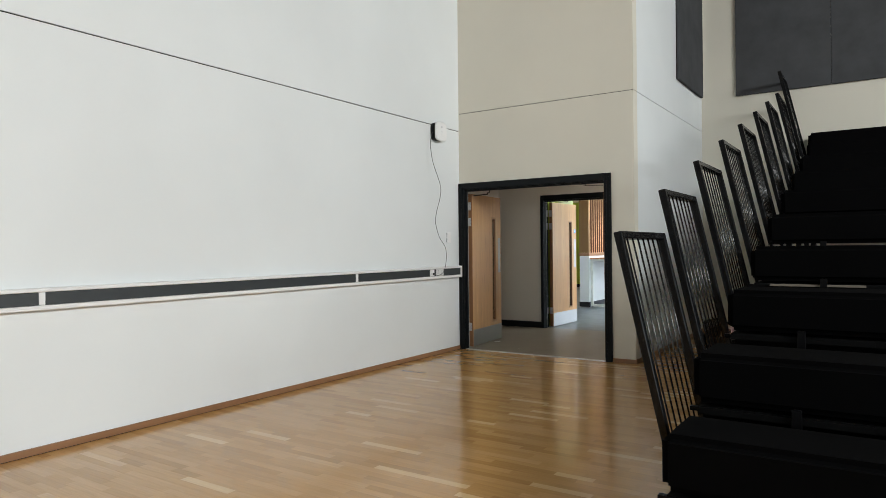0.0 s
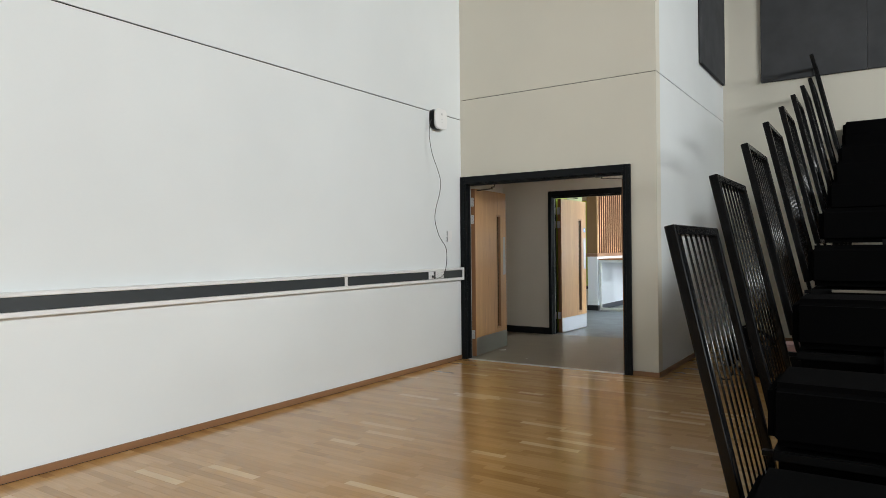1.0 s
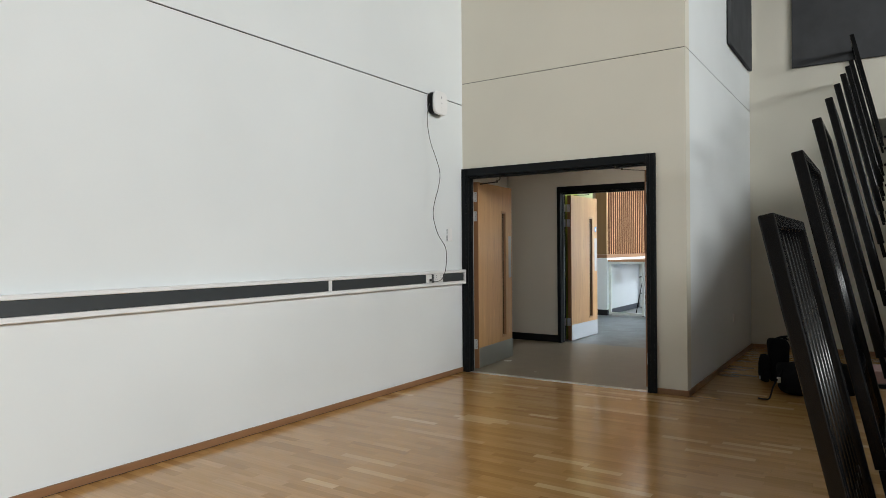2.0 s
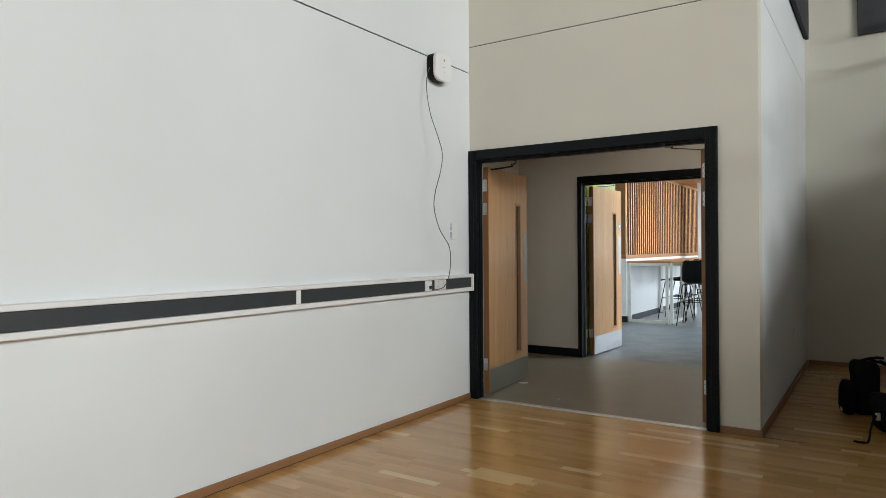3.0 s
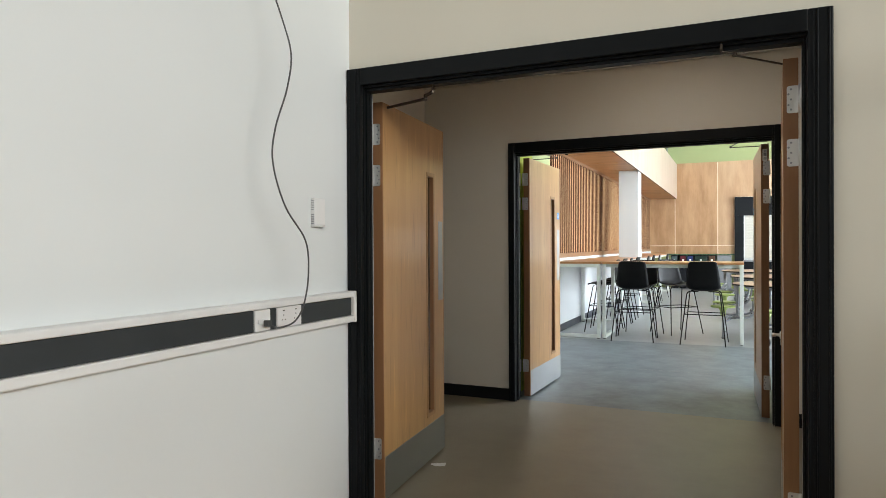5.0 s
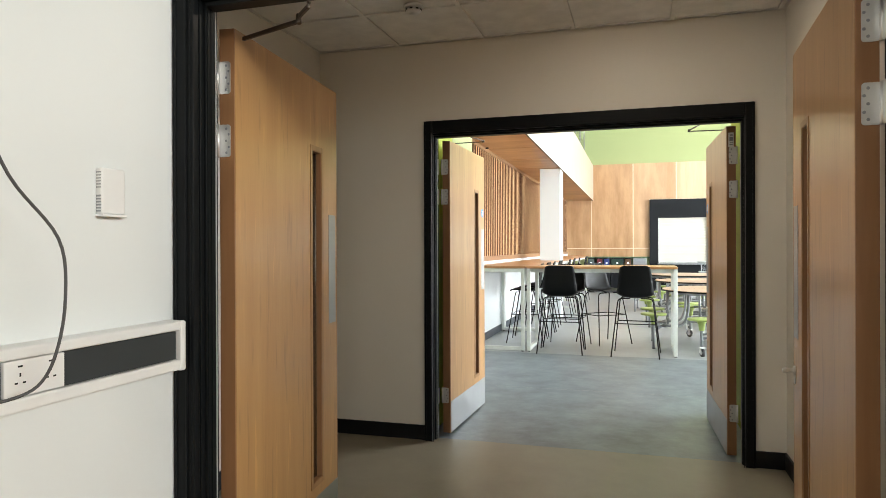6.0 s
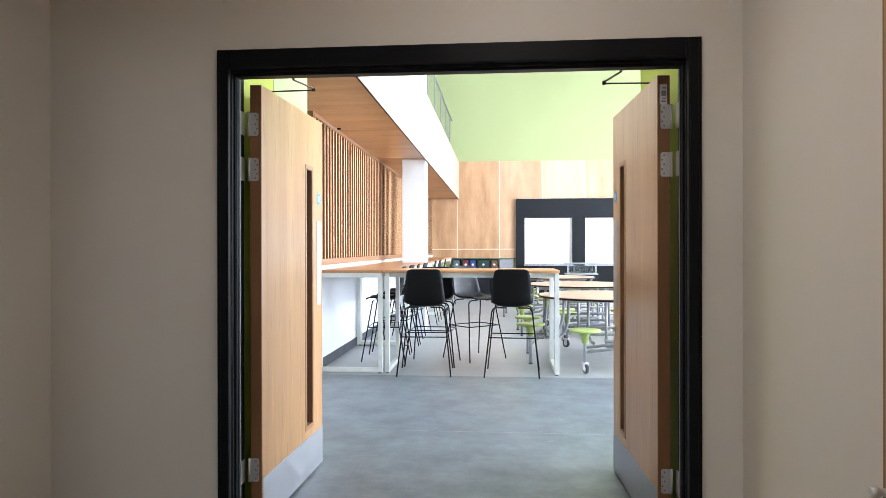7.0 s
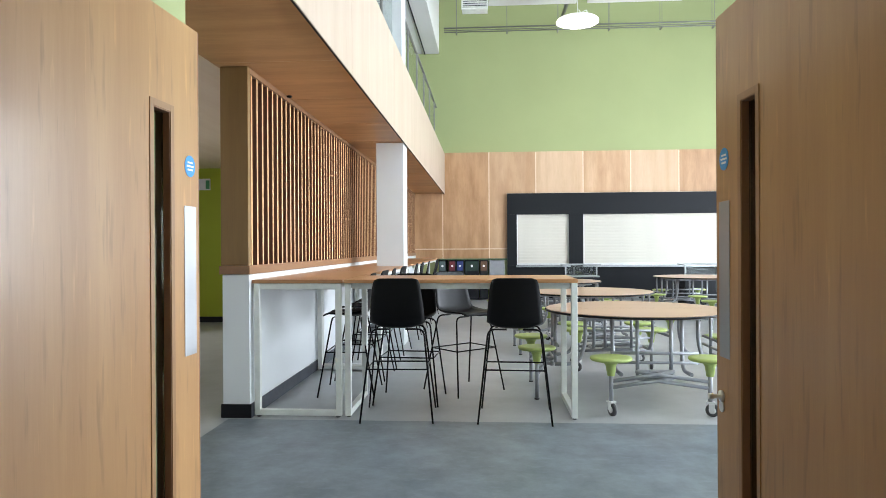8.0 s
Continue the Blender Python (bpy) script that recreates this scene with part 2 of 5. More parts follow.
RAIL_STEEL = plain("black_gloss_enamel", (0.005, 0.005, 0.0055), 0.22, grain=0.0, spec=0.30)
BALUSTER = plain("bright_gloss_enamel", (0.006, 0.006, 0.0065), 0.26, grain=0.0, spec=0.5)
# darker copy of the slat wood: shade of the slat sides put into colour
SLAT_SHADE = wood("shaded_slat_side", (0.17, 0.064, 0.028), (0.115, 0.042, 0.018), "z", 0.6, spread=0.1)
# plain beige, for the short strip at tier 3
STRIP = plain("beige_strip", (0.22, 0.19, 0.15), 0.6)
PIPE = plain("dark_galvanised_pipe", (0.22, 0.225, 0.205), 0.5, 0.2)
GREY_PANEL = fabric("grey_acoustic_fabric", (0.072, 0.074, 0.078), 500)
WHITE_STEEL = plain("white_powder_coat", (0.74, 0.76, 0.72), 0.4)
GREY_STEEL = plain("grey_powder_coat", (0.30, 0.31, 0.33), 0.35, 0.3)
SEAT_GREEN = plain("lime_green_plastic", (0.36, 0.45, 0.13), 0.4, grain=0.1)
RUBBER = plain("grey_rubber", (0.06, 0.06, 0.062), 0.7)
SERVERY = plain("charcoal_laminate", (0.010, 0.0112, 0.0135), 0.5, spec=0.2)
SHUTTER = plain("white_shutter_enamel", (0.63, 0.60, 0.52), 0.55, vary=0.03, scale=2.0, grain=0.0)
BLUE_SIGN = plain("blue_sign_vinyl", (0.02, 0.30, 0.72), 0.4)
WHITE_SIGN = plain("white_print", (0.8, 0.8, 0.8), 0.5)
GLASS = glass("clear_glass")
# tint darkened to put in the shade behind the open leaves
DOOR_GLASS = glass("darkened_door_glass", (0.50, 0.54, 0.52))
BALUSTRADE_GLASS = glass("balustrade_glass", (0.82, 0.90, 0.86))
PANEL_LIGHT = glowing("corridor_light_diffuser", (1.0, 0.98, 0.94), 20.0)
# glow of the panel added to fill the lobby
LOBBY_FILL = glowing("lobby_fill_diffuser", (1.0, 0.92, 0.81), 4.9)
LAMP = glowing("lamp_diffuser", (1.0, 0.98, 0.94), 6.0)
CABLE = plain("grey_cable_sheath", (0.07, 0.07, 0.072), 0.5)
PAPER = plain("pink_card", (0.62, 0.42, 0.42), 0.8)


# ---- mesh helpers ----
def box(bm, x0, x1, y0, y1, z0, z1, bevel=0.0, segments=2):
    corners = [bm.verts.new((x, y, z)) for x in (x0, x1) for y in (y0, y1) for z in (z0, z1)]
    faces = [bm.faces.new([corners[i] for i in ids]) for ids in
             ((0, 1, 3, 2), (4, 6, 7, 5), (0, 4, 5, 1), (2, 3, 7, 6), (0, 2, 6, 4), (1, 5, 7, 3))]
    if bevel:
        edges = list({e for f in faces for e in f.edges})
        bmesh.ops.bevel(bm, geom=edges, offset=bevel, segments=segments, affect="EDGES", profile=0.5)
    return bm


def boxes(*rows, bevel=0.0):
    bm = bmesh.new()
    for row in rows:
        box(bm, *row, bevel=bevel)
    return bm


def sweep(bm, points, radius, sides=8, closed=False):
    """A round bar along a line of points."""
    pts = [Vector(p) for p in points]
    rings, up = [], None
    count = len(pts)
    for i, p in enumerate(pts):
        a = pts[i - 1] if (i > 0 or closed) else p
        b = pts[(i + 1) % count] if (i < count - 1 or closed) else p
        d = (b - a).normalized()
        if up is None:
            up = d.orthogonal().normalized()
        up = (up - d * up.dot(d)).normalized()
        side = d.cross(up)
        rings.append([bm.verts.new(p + radius * (math.cos(2 * math.pi * k / sides) * up + math.sin(2 * math.pi * k / sides) * side)) for k in range(sides)])
    for i in range(count if closed else count - 1):
        r, s = rings[i], rings[(i + 1) % count]
        for k in range(sides):
            f = bm.faces.new((r[k], r[(k + 1) % sides], s[(k + 1) % sides], s[k]))
            f.smooth = True
    if not closed:
        bm.faces.new(rings[0][::-1])
        bm.faces.new(rings[-1])
    return bm


def bend(points, steps=6):
    """A smooth line through the points."""
    pts = [Vector(p) for p in points]
    out = []
    for i in range(len(pts) - 1):
        p0, p1, p2, p3 = pts[max(i - 1, 0)], pts[i], pts[i + 1], pts[min(i + 2, len(pts) - 1)]
        for k in range(steps):
            t = k / steps
            out.append(0.5 * (2 * p1 + (p2 - p0) * t + (2 * p0 - 5 * p1 + 4 * p2 - p3) * t * t + (3 * p1 - p0 - 3 * p2 + p3) * t ** 3))
    return out + [pts[-1]]


def rounded(points, radius=0.06, steps=4):
    """A line of straight runs with rounded corners."""
    pts = [Vector(p) for p in points]
    out = [pts[0]]
    for a, b, c in zip(pts, pts[1:], pts[2:]):
        r = min(radius, (a - b).length * 0.45, (c - b).length * 0.45)
        s, e = b + (a - b).normalized() * r, b + (c - b).normalized() * r
        for k in range(steps + 1):
            t = k / steps
            out.append((1 - t) ** 2 * s + 2 * t * (1 - t) * b + t * t * e)
    return out + [pts[-1]]


def lathe(bm, profile, sides=20, centre=(0, 0, 0)):
    """A turned shape from (radius, height) pairs."""
    c = Vector(centre)
    rings = [[bm.verts.new(c + Vector((r * math.cos(2 * math.pi * k / sides), r * math.sin(2 * math.pi * k / sides), z))) for k in range(sides)] for r, z in profile]
    for a, b in zip(rings, rings[1:]):
        for k in range(sides):
            bm.faces.new((a[k], a[(k + 1) % sides], b[(k + 1) % sides], b[k])).smooth = True
    bm.faces.new(rings[0][::-1])
    bm.faces.new(rings[-1])
    return bm


def rounded_plate(bm, y0, y1, z0, z1, x0, x1, r=0.009, steps=4):
    """A thin plate with rounded corners, its thickness along x."""
    ring = []
    for cy, cz, a0 in ((y1 - r, z1 - r, 0), (y0 + r, z1 - r, 90), (y0 + r, z0 + r, 180), (y1 - r, z0 + r, 270)):
        for k in range(steps + 1):
            a = radians(a0 + 90 * k / steps)
            ring.append((cy + r * math.cos(a), cz + r * math.sin(a)))
    low, top = [[bm.verts.new((x, y, z)) for y, z in ring] for x in (x0, x1)]
    bm.faces.new(low[::-1])
    bm.faces.new(top)
    for k in range(len(ring)):
        n = (k + 1) % len(ring)
        bm.faces.new((low[k], low[n], top[n], top[k]))
    return bm


def bar(bm, a, b, width, z0, z1):
    """A flat bar from a to b in plan."""
    d = Vector((b[0] - a[0], b[1] - a[1], 0))
    box(bm, -width / 2, width / 2, 0, d.length, z0, z1, bevel=0.0015)
    fresh = bm.verts[:]
    bmesh.ops.transform(bm, matrix=Matrix.Translation((a[0], a[1], 0)) @ Matrix.Rotation(math.atan2(-d.x, d.y), 4, "Z"), verts=fresh)
    return bm


def finish(bm, name, material):
    bmesh.ops.recalc_face_normals(bm, faces=bm.faces[:])
    mesh = bpy.data.meshes.new(name)
    bm.to_mesh(mesh)
    bm.free()
    mesh.materials.append(material)
    return mesh


ZONE = Matrix.Identity(4)


def structure(name, bm, material, label, category):
    ob = new(name, finish(bm, name, material))
    ob.matrix_world = ZONE
    return tagged(ob, label, category, kind="structure")


def thing(name, m, label, category, group=""):
    ob = new(name)
    ob.empty_display_size = 0.1
    ob.matrix_world = ZONE @ m
    return tagged(ob, label, category, group)


def part(name, bm, material, parent, label=""):
    ob = new(name, finish(bm, name, material))
    ob.parent = parent
    return tagged(ob, label)


def piece(name, mesh, parent, m):
    ob = new(name, mesh)
    ob.parent = parent
    ob.matrix_basis = m
    return ob


def turned(bm, m):
    bmesh.ops.transform(bm, matrix=m, verts=bm.verts[:])
    return bm


PALE_PLY = wood("raw_plywood_edge", (0.80, 0.66, 0.50), (0.72, 0.56, 0.40), "y", 0.6)

# ---- the large structure: hall ----
LEFT, DOORWALL, POP, HALLBACK = -4.2, 7.07, -1.868, 10.49
HALL_TOP, EAST, SOUTH = 6.6, 9.0, -7.0
GAP = 0.007

structure("floor_hall", boxes((LEFT - 0.2, EAST, SOUTH, DOORWALL + 0.02, -0.2, -0.006), (POP, EAST, DOORWALL + 0.02, HALLBACK, -0.2, -0.006)),
          SUBFLOOR, "lacquered oak strip floor of the hall", "floor")
HALL_FLOOR = bpy.data.objects["floor_hall"]

LINE_L, LINE_D = 2.868, 3.098
structure("wall_west", boxes((LEFT - 0.2, LEFT, SOUTH, DOORWALL, 0, LINE_L), (LEFT - 0.2, LEFT, SOUTH, DOORWALL, LINE_L + GAP + 0.003, HALL_TOP)),
          WHITE, "white painted hall wall with a dark shadow gap", "wall")
structure("shadow_gap", boxes((LEFT - 0.2, LEFT - 0.010, SOUTH, DOORWALL, LINE_L, LINE_L + GAP + 0.003)), DARK, "dark recessed joint line in the wall", "joint")
structure("wall_north", boxes((-5.3, -4.186, DOORWALL, 7.208, 0, 2.17), (-2.146, POP, DOORWALL, 7.208, 0, 2.17),
                              (-5.3, POP, DOORWALL, 7.208, 2.17, LINE_D), (-5.3, POP, DOORWALL, 7.208, LINE_D + GAP, HALL_TOP)),
          CREAM, "cream painted wall round the double doorway", "wall")
structure("shadow_gap", boxes((LEFT, POP - 0.010, DOORWALL + 0.010, 7.17, LINE_D, LINE_D + GAP)), DARK, "dark recessed joint line in the wall", "joint")
structure("wall_lobby_east", boxes((-1.95, POP, 7.208, HALLBACK, 0, LINE_D), (-1.95, POP, 7.208, HALLBACK, LINE_D + GAP, HALL_TOP)),
          WHITE, "white painted return wall beside the tiered seating", "wall")
structure("shadow_gap", boxes((-1.94, POP - 0.010, 7.22, HALLBACK, LINE_D, LINE_D + GAP)), DARK, "dark recessed joint line in the wall", "joint")
structure("wall_hall_back", boxes((-1.945, EAST, HALLBACK, 10.6, 0, HALL_TOP)), CREAM, "cream painted wall behind the tiered seating", "wall")
structure("wall_hall_south", boxes((LEFT - 0.2, EAST + 0.2, SOUTH - 0.2, SOUTH, 0, 0.3), (LEFT - 0.2, EAST + 0.2, SOUTH - 0.2, SOUTH, 2.6, HALL_TOP), (LEFT - 0.2, 1.4, SOUTH - 0.2, SOUTH, 0.3, 2.6), (6.0, EAST + 0.2, SOUTH - 0.2, SOUTH, 0.3, 2.6)), BOUNCE_GREY, "unseen hall end wall, grey to cut bounce, with an opening for the fill light", "wall")
structure("wall_hall_east", boxes((EAST, EAST + 0.2, SOUTH, HALLBACK, 0, 3.8), (EAST, EAST + 0.2, SOUTH, HALLBACK, 5.4, HALL_TOP),
                                  (EAST, EAST + 0.2, SOUTH, -2.6, 3.8, 5.4), (EAST, EAST + 0.2, 5.8, HALLBACK, 3.8, 5.4)),
          BOUNCE_GREY, "hall wall with a high window, grey to cut bounced light", "wall")
structure("ceiling_hall", boxes((LEFT - 0.2, EAST + 0.2, SOUTH - 0.2, 10.6, HALL_TOP, HALL_TOP + 0.2)), BOUNCE_GREY, "unseen hall ceiling, grey to cut bounced light", "ceiling")


def window_unit(name, x, y0, y1, z0, z1, bays):
    """A long window in a wall that runs along y."""
    ob = structure(name, boxes((x, x + 0.12, y0, y1, z0, z0 + 0.06), (x, x + 0.12, y0, y1, z1 - 0.06, z1),
                               *[(x, x + 0.12, y0 + (y1 - y0 - 0.06) * k / bays, y0 + (y1 - y0 - 0.06) * k / bays + 0.06, z0 + 0.06, z1 - 0.06) for k in range(bays + 1)]),
                   ALU, "long aluminium framed window", "window")
    for k in range(bays):
        a = y0 + (y1 - y0 - 0.06) * k / bays + 0.06
        pane = part("pane", boxes((x + 0.05, x + 0.06, a, a + (y1 - y0 - 0.06) / bays - 0.06, z0 + 0.06, z1 - 0.06)), GLASS, ob)
        pane.visible_shadow = False
    return ob


window_unit("window_1", EAST + 0.05, -2.6, 5.8, 3.8, 5.4, 6)

board = structure("baseboard", boxes((LEFT, LEFT + 0.018, SOUTH, 7.03, 0.003, 0.050), bevel=0.003), SKIRT_WOOD, "oak skirting board along the white wall", "baseboard")
# solid dark strip in place of the shadow line at the floor
part("gap_shade_strip", boxes((LEFT, LEFT + 0.015, SOUTH, 7.03, -0.002, 0.0028)), DARK, board, "dark strip put in for the shadow line under the skirting")
structure("baseboard", boxes((-2.129, POP + 0.018, DOORWALL - 0.018, DOORWALL, 0, 0.050), bevel=0.004), SKIRT_WOOD_X, "oak skirting board beside the doorway", "baseboard")
structure("baseboard", boxes((POP, POP + 0.018, DOORWALL + 0.002, HALLBACK, 0, 0.050), bevel=0.004), SKIRT_WOOD, "oak skirting board along the return wall", "baseboard")
structure("baseboard", boxes((POP + 0.02, EAST, HALLBACK - 0.018, HALLBACK, 0, 0.050), bevel=0.004), SKIRT_WOOD_X, "oak skirting board along the back wall", "baseboard")

# ---- the large structure: lobby ----
LW, LE, LN, LTOP = -5.015, -1.975, 9.627, 2.72
structure("floor_lobby", boxes((-5.3, POP, 7.10, 9.692, -0.2, 0.0)), LOBBY_FLOOR, "brown-grey sheet vinyl lobby floor", "floor")
structure("threshold_strip", boxes((-4.11, -2.22, 7.052, 7.106, -0.004, 0.007), bevel=0.002), CHROME, "aluminium threshold strip between oak and vinyl", "trim")
structure("wall_lobby_west", boxes((LW - 0.15, LW, 7.209, LN, 0, 3.0)), LOBBY, "beige painted lobby wall", "wall")
structure("wall_lobby_lining", boxes((LE - 0.006, -1.952, 7.215, LN, 0, LTOP)), LOBBY, "beige painted lobby wall", "wall")
structure("wall_lobby_south", boxes((LW, -4.186, 7.210, 7.218, 0, LTOP), (-4.186, -2.146, 7.210, 7.218, 2.18, LTOP), (-2.146, LE - 0.008, 7.210, 7.218, 0, LTOP)),
          LOBBY, "beige painted lobby wall over the doorway", "wall")
def wall_round_opening(x0, x1, a, b, y0, y1, head, top):
    """One solid wall along x with a doorway from a to b."""
    bm = bmesh.new()
    face = bm.faces.new([bm.verts.new((x, y0, z)) for x, z in ((x0, 0), (x0, top), (x1, top), (x1, 0), (b, 0), (b, head), (a, head), (a, 0))])
    grown = bmesh.ops.extrude_face_region(bm, geom=[face])["geom"]
    for v in grown:
        if isinstance(v, bmesh.types.BMVert):
            v.co.y = y1
    bmesh.ops.recalc_face_normals(bm, faces=bm.faces[:])
    return bm


structure("wall_lobby_north", wall_round_opening(LW - 0.15, -1.952, -4.21, -2.165, LN, 9.768, 2.17, 3.2),
          LOBBY, "beige painted wall round the second doorway", "wall")
structure("baseboard", boxes((LW, -4.224, LN - 0.014, LN, 0, 0.10), bevel=0.003), BLACK_SKIRT, "black vinyl skirting beside the doorway", "baseboard")
structure("baseboard", boxes((-2.151, LE - 0.007, LN - 0.014, LN, 0, 0.10), bevel=0.003), BLACK_SKIRT, "black vinyl skirting beside the doorway", "baseboard")
structure("baseboard", boxes((LW, LW + 0.014, 7.22, LN - 0.014, 0, 0.10), bevel=0.003), BLACK_SKIRT, "black vinyl skirting in the lobby", "baseboard")
structure("baseboard", boxes((LE - 0.020, LE - 0.0065, 7.22, LN - 0.014, 0, 0.10), bevel=0.003), BLACK_SKIRT, "black vinyl skirting in the lobby", "baseboard")


def tile_ceiling(name, x0, x1, y0, y1, z, label):
    """Mineral tiles in an exposed grid."""
    bm = bmesh.new()
    nx, ny = math.ceil((x1 - x0) / 0.6), math.ceil((y1 - y0) / 0.6)
    box(bm, x0, x1, y0, y1, z + 0.03, z + 0.06)
    for i in range(nx + 1):
        x = min(x0 + 0.6 * i, x1)
        box(bm, max(x - 0.012, x0), min(x + 0.012, x1), y0, y1, z - 0.002, z + 0.03)
    for j in range(ny + 1):
        y = min(y0 + 0.6 * j, y1)
        for i in range(nx):
            box(bm, x0 + 0.6 * i + 0.012, min(x0 + 0.6 * i + 0.588, x1 - 0.012), max(y - 0.012, y0), min(y + 0.012, y1), z - 0.002, z + 0.03)
    for i in range(nx):
        for j in range(ny):
            box(bm, x0 + 0.6 * i + 0.014, min(x0 + 0.6 * i + 0.586, x1), y0 + 0.6 * j + 0.014, min(y0 + 0.6 * j + 0.586, y1), z + 0.008, z + 0.028)
    return structure(name, bm, TILE, label, "ceiling")


tile_ceiling("ceiling_lobby", LW, LE - 0.007, 7.219, LN, LTOP, "off-white mineral tile ceiling of the lobby")

# ---- the large structure: dining hall ----
# the dining hall is laid out in its own measure and set to true size about a point of the floor
ZONE = Matrix.Translation((-3.04, 8.13, 0)) @ Matrix.Scale(1.03, 4) @ Matrix.Translation((3.04, -8.13, 0))
RECESS = 9.722
DN, DTOP, DE = 25.31, 8.6, 8.0
structure("floor_dining", boxes((-5.03, -1.945, RECESS - 0.075, 13.385, -0.2, 0.0), (-1.945, DE, 10.7, 13.385, -0.2, 0.0)), DINING_DARK, "slate-grey mottled vinyl floor inside the dining hall", "floor")
part("weld_seam", boxes((-4.1, DE, 11.398, 11.402, 0.0002, 0.0008)), DINING_PALE, bpy.data.objects["floor_dining"], "pale welded vinyl seam")
structure("floor_dining_pale", boxes((-5.03, DE, 13.385, DN, -0.2, 0.0)), DINING_PALE, "pale grey vinyl floor under the tables", "floor")
structure("floor_corridor", boxes((-9.2, -5.03, RECESS, 20.0, -0.2, 0.0)), DINING_PALE, "pale grey vinyl corridor floor", "floor")
structure("wall_dining_south", boxes((-9.2, -4.45, RECESS, 10.87, 0, DTOP), (-4.2, -2.17, RECESS, RECESS + 0.02, 2.13, DTOP)),
          WHITE, "white painted wall over the door recess", "wall")
structure("wall_recess_inner", boxes((-4.45, -4.202, RECESS, 10.30, 0, DTOP), (-2.145, -1.95, RECESS, 10.87, 0, DTOP)), LIME, "lime green painted door recess", "wall")
structure("wall_recess_outer", boxes((-4.45, -4.20, 10.30, 10.925, 0, DTOP)), GREEN, "pale green painted wall end beside the door", "wall")
structure("wall_dining_side", boxes((-1.945, DE, 10.605, 10.85, 0, DTOP)), WHITE, "white painted wall between hall and dining hall", "wall")
structure("wall_dining_back", boxes((-9.2, DE, DN, DN + 0.2, 0, DTOP)), GREEN, "tall green painted end wall above plywood panelling", "wall")
BACK_WALL = bpy.data.objects["wall_dining_back"]
structure("wall_dining_east", boxes((DE, DE + 0.2, 10.85, DN, 0, 0.15), (DE, DE + 0.2, 10.85, DN, 7.4, DTOP), (DE, DE + 0.2, 10.85, 10.95, 0.15, 7.4), (DE, DE + 0.2, 22.9, DN, 0.15, 7.4)),
          WHITE, "white painted wall with tall windows", "wall")
# this corridor window is unseen, added to go with the corridor fill
window_unit("added_window_3", -9.15, 12.0, 18.0, 0.7, 2.5, 4)
window_unit("window_2", DE + 0.05, 10.95, 22.9, 0.15, 7.4, 7)
structure("ceiling_dining", boxes((-9.2, DE + 0.2, RECESS, DN + 0.2, DTOP, DTOP + 0.2)), CEILING, "white ceiling high over the dining hall", "ceiling")
structure("wall_corridor_end", boxes((-9.2, -5.1, 19.8, 20.0, 0, 3.2)), LIME, "lime green painted corridor end wall", "wall")
structure("wall_corridor_west", boxes((-9.2, -9.0, 10.85, 19.8, 0, 0.7), (-9.2, -9.0, 10.85, 19.8, 2.5, DTOP), (-9.2, -9.0, 10.85, 12.0, 0.7, 2.5), (-9.2, -9.0, 18.0, 19.8, 0.7, 2.5)), WHITE, "white painted corridor wall", "wall")
structure("baseboard", boxes((-9.0, -5.1, 19.786, 19.8, 0, 0.10), bevel=0.003), BLACK_SKIRT, "black vinyl skirting in the corridor", "baseboard")
tile_ceiling("ceiling_corridor", -9.0, -5.12, 10.85, 19.8, 2.82, "white mineral tile ceiling of the corridor")

# the gallery over the counter: soffit, fascia, slab, bulkhead
SOFFIT, FTOP, FX = 2.68, 3.685, -4.122
soffit = structure("soffit", boxes((-5.12, FX - 0.030, 10.87, DN, SOFFIT + 0.0022, SOFFIT + 0.020)), PALE_PLY, "warm plywood soffit under the gallery", "ceiling")
y = 10.87
while y < DN - 0.01:
    part("panel", boxes((-5.12, FX - 0.030, y, min(y + 1.236, DN) - 0.012, SOFFIT, SOFFIT + 0.002), bevel=0.0005), PLY_X, soffit)
    y += 1.236
structure("gallery_slab", boxes((-9.0, FX - 0.03, 10.86, DN, SOFFIT + 0.022, FTOP - 0.06)), PALE_PLY, "floor slab of the gallery", "slab")
structure("gallery_floor", boxes((-9.0, FX - 0.03, 10.86, DN, FTOP - 0.058, FTOP - 0.02)), DINING_PALE, "grey gallery floor", "floor")
structure("gallery_bulkhead", boxes((-9.0, -4.25, 10.86, DN, 6.24, DTOP)), CEILING, "white bulkhead over the gallery", "ceiling")
structure("trim", boxes((FX - 0.020, FX - 0.006, 10.87, DN, SOFFIT - 0.0285, SOFFIT - 0.0265)), DARK, "dark shadow trim under the fascia", "trim")
fascia = structure("gallery_fascia", boxes((FX - 0.028, FX - 0.020, 10.86, DN, SOFFIT, FTOP)), DARK, "pale plywood fascia of the gallery edge", "fascia")
y = 11.214
for k in range(6):
    part("panel", boxes((FX - 0.020, FX, max(y, 10.87), min(y + 2.436, DN) - 0.002, SOFFIT - 0.026, FTOP), bevel=0.0015), FASCIA_PLY, fascia)
    y += 2.44
structure("column", boxes((-4.518, FX - 0.038, 17.15, 17.55, 0, SOFFIT - 0.004), (-4.518, FX - 0.05, 17.15, 17.55, FTOP - 0.018, 6.198)), WHITE, "white painted column beside the counter", "column")

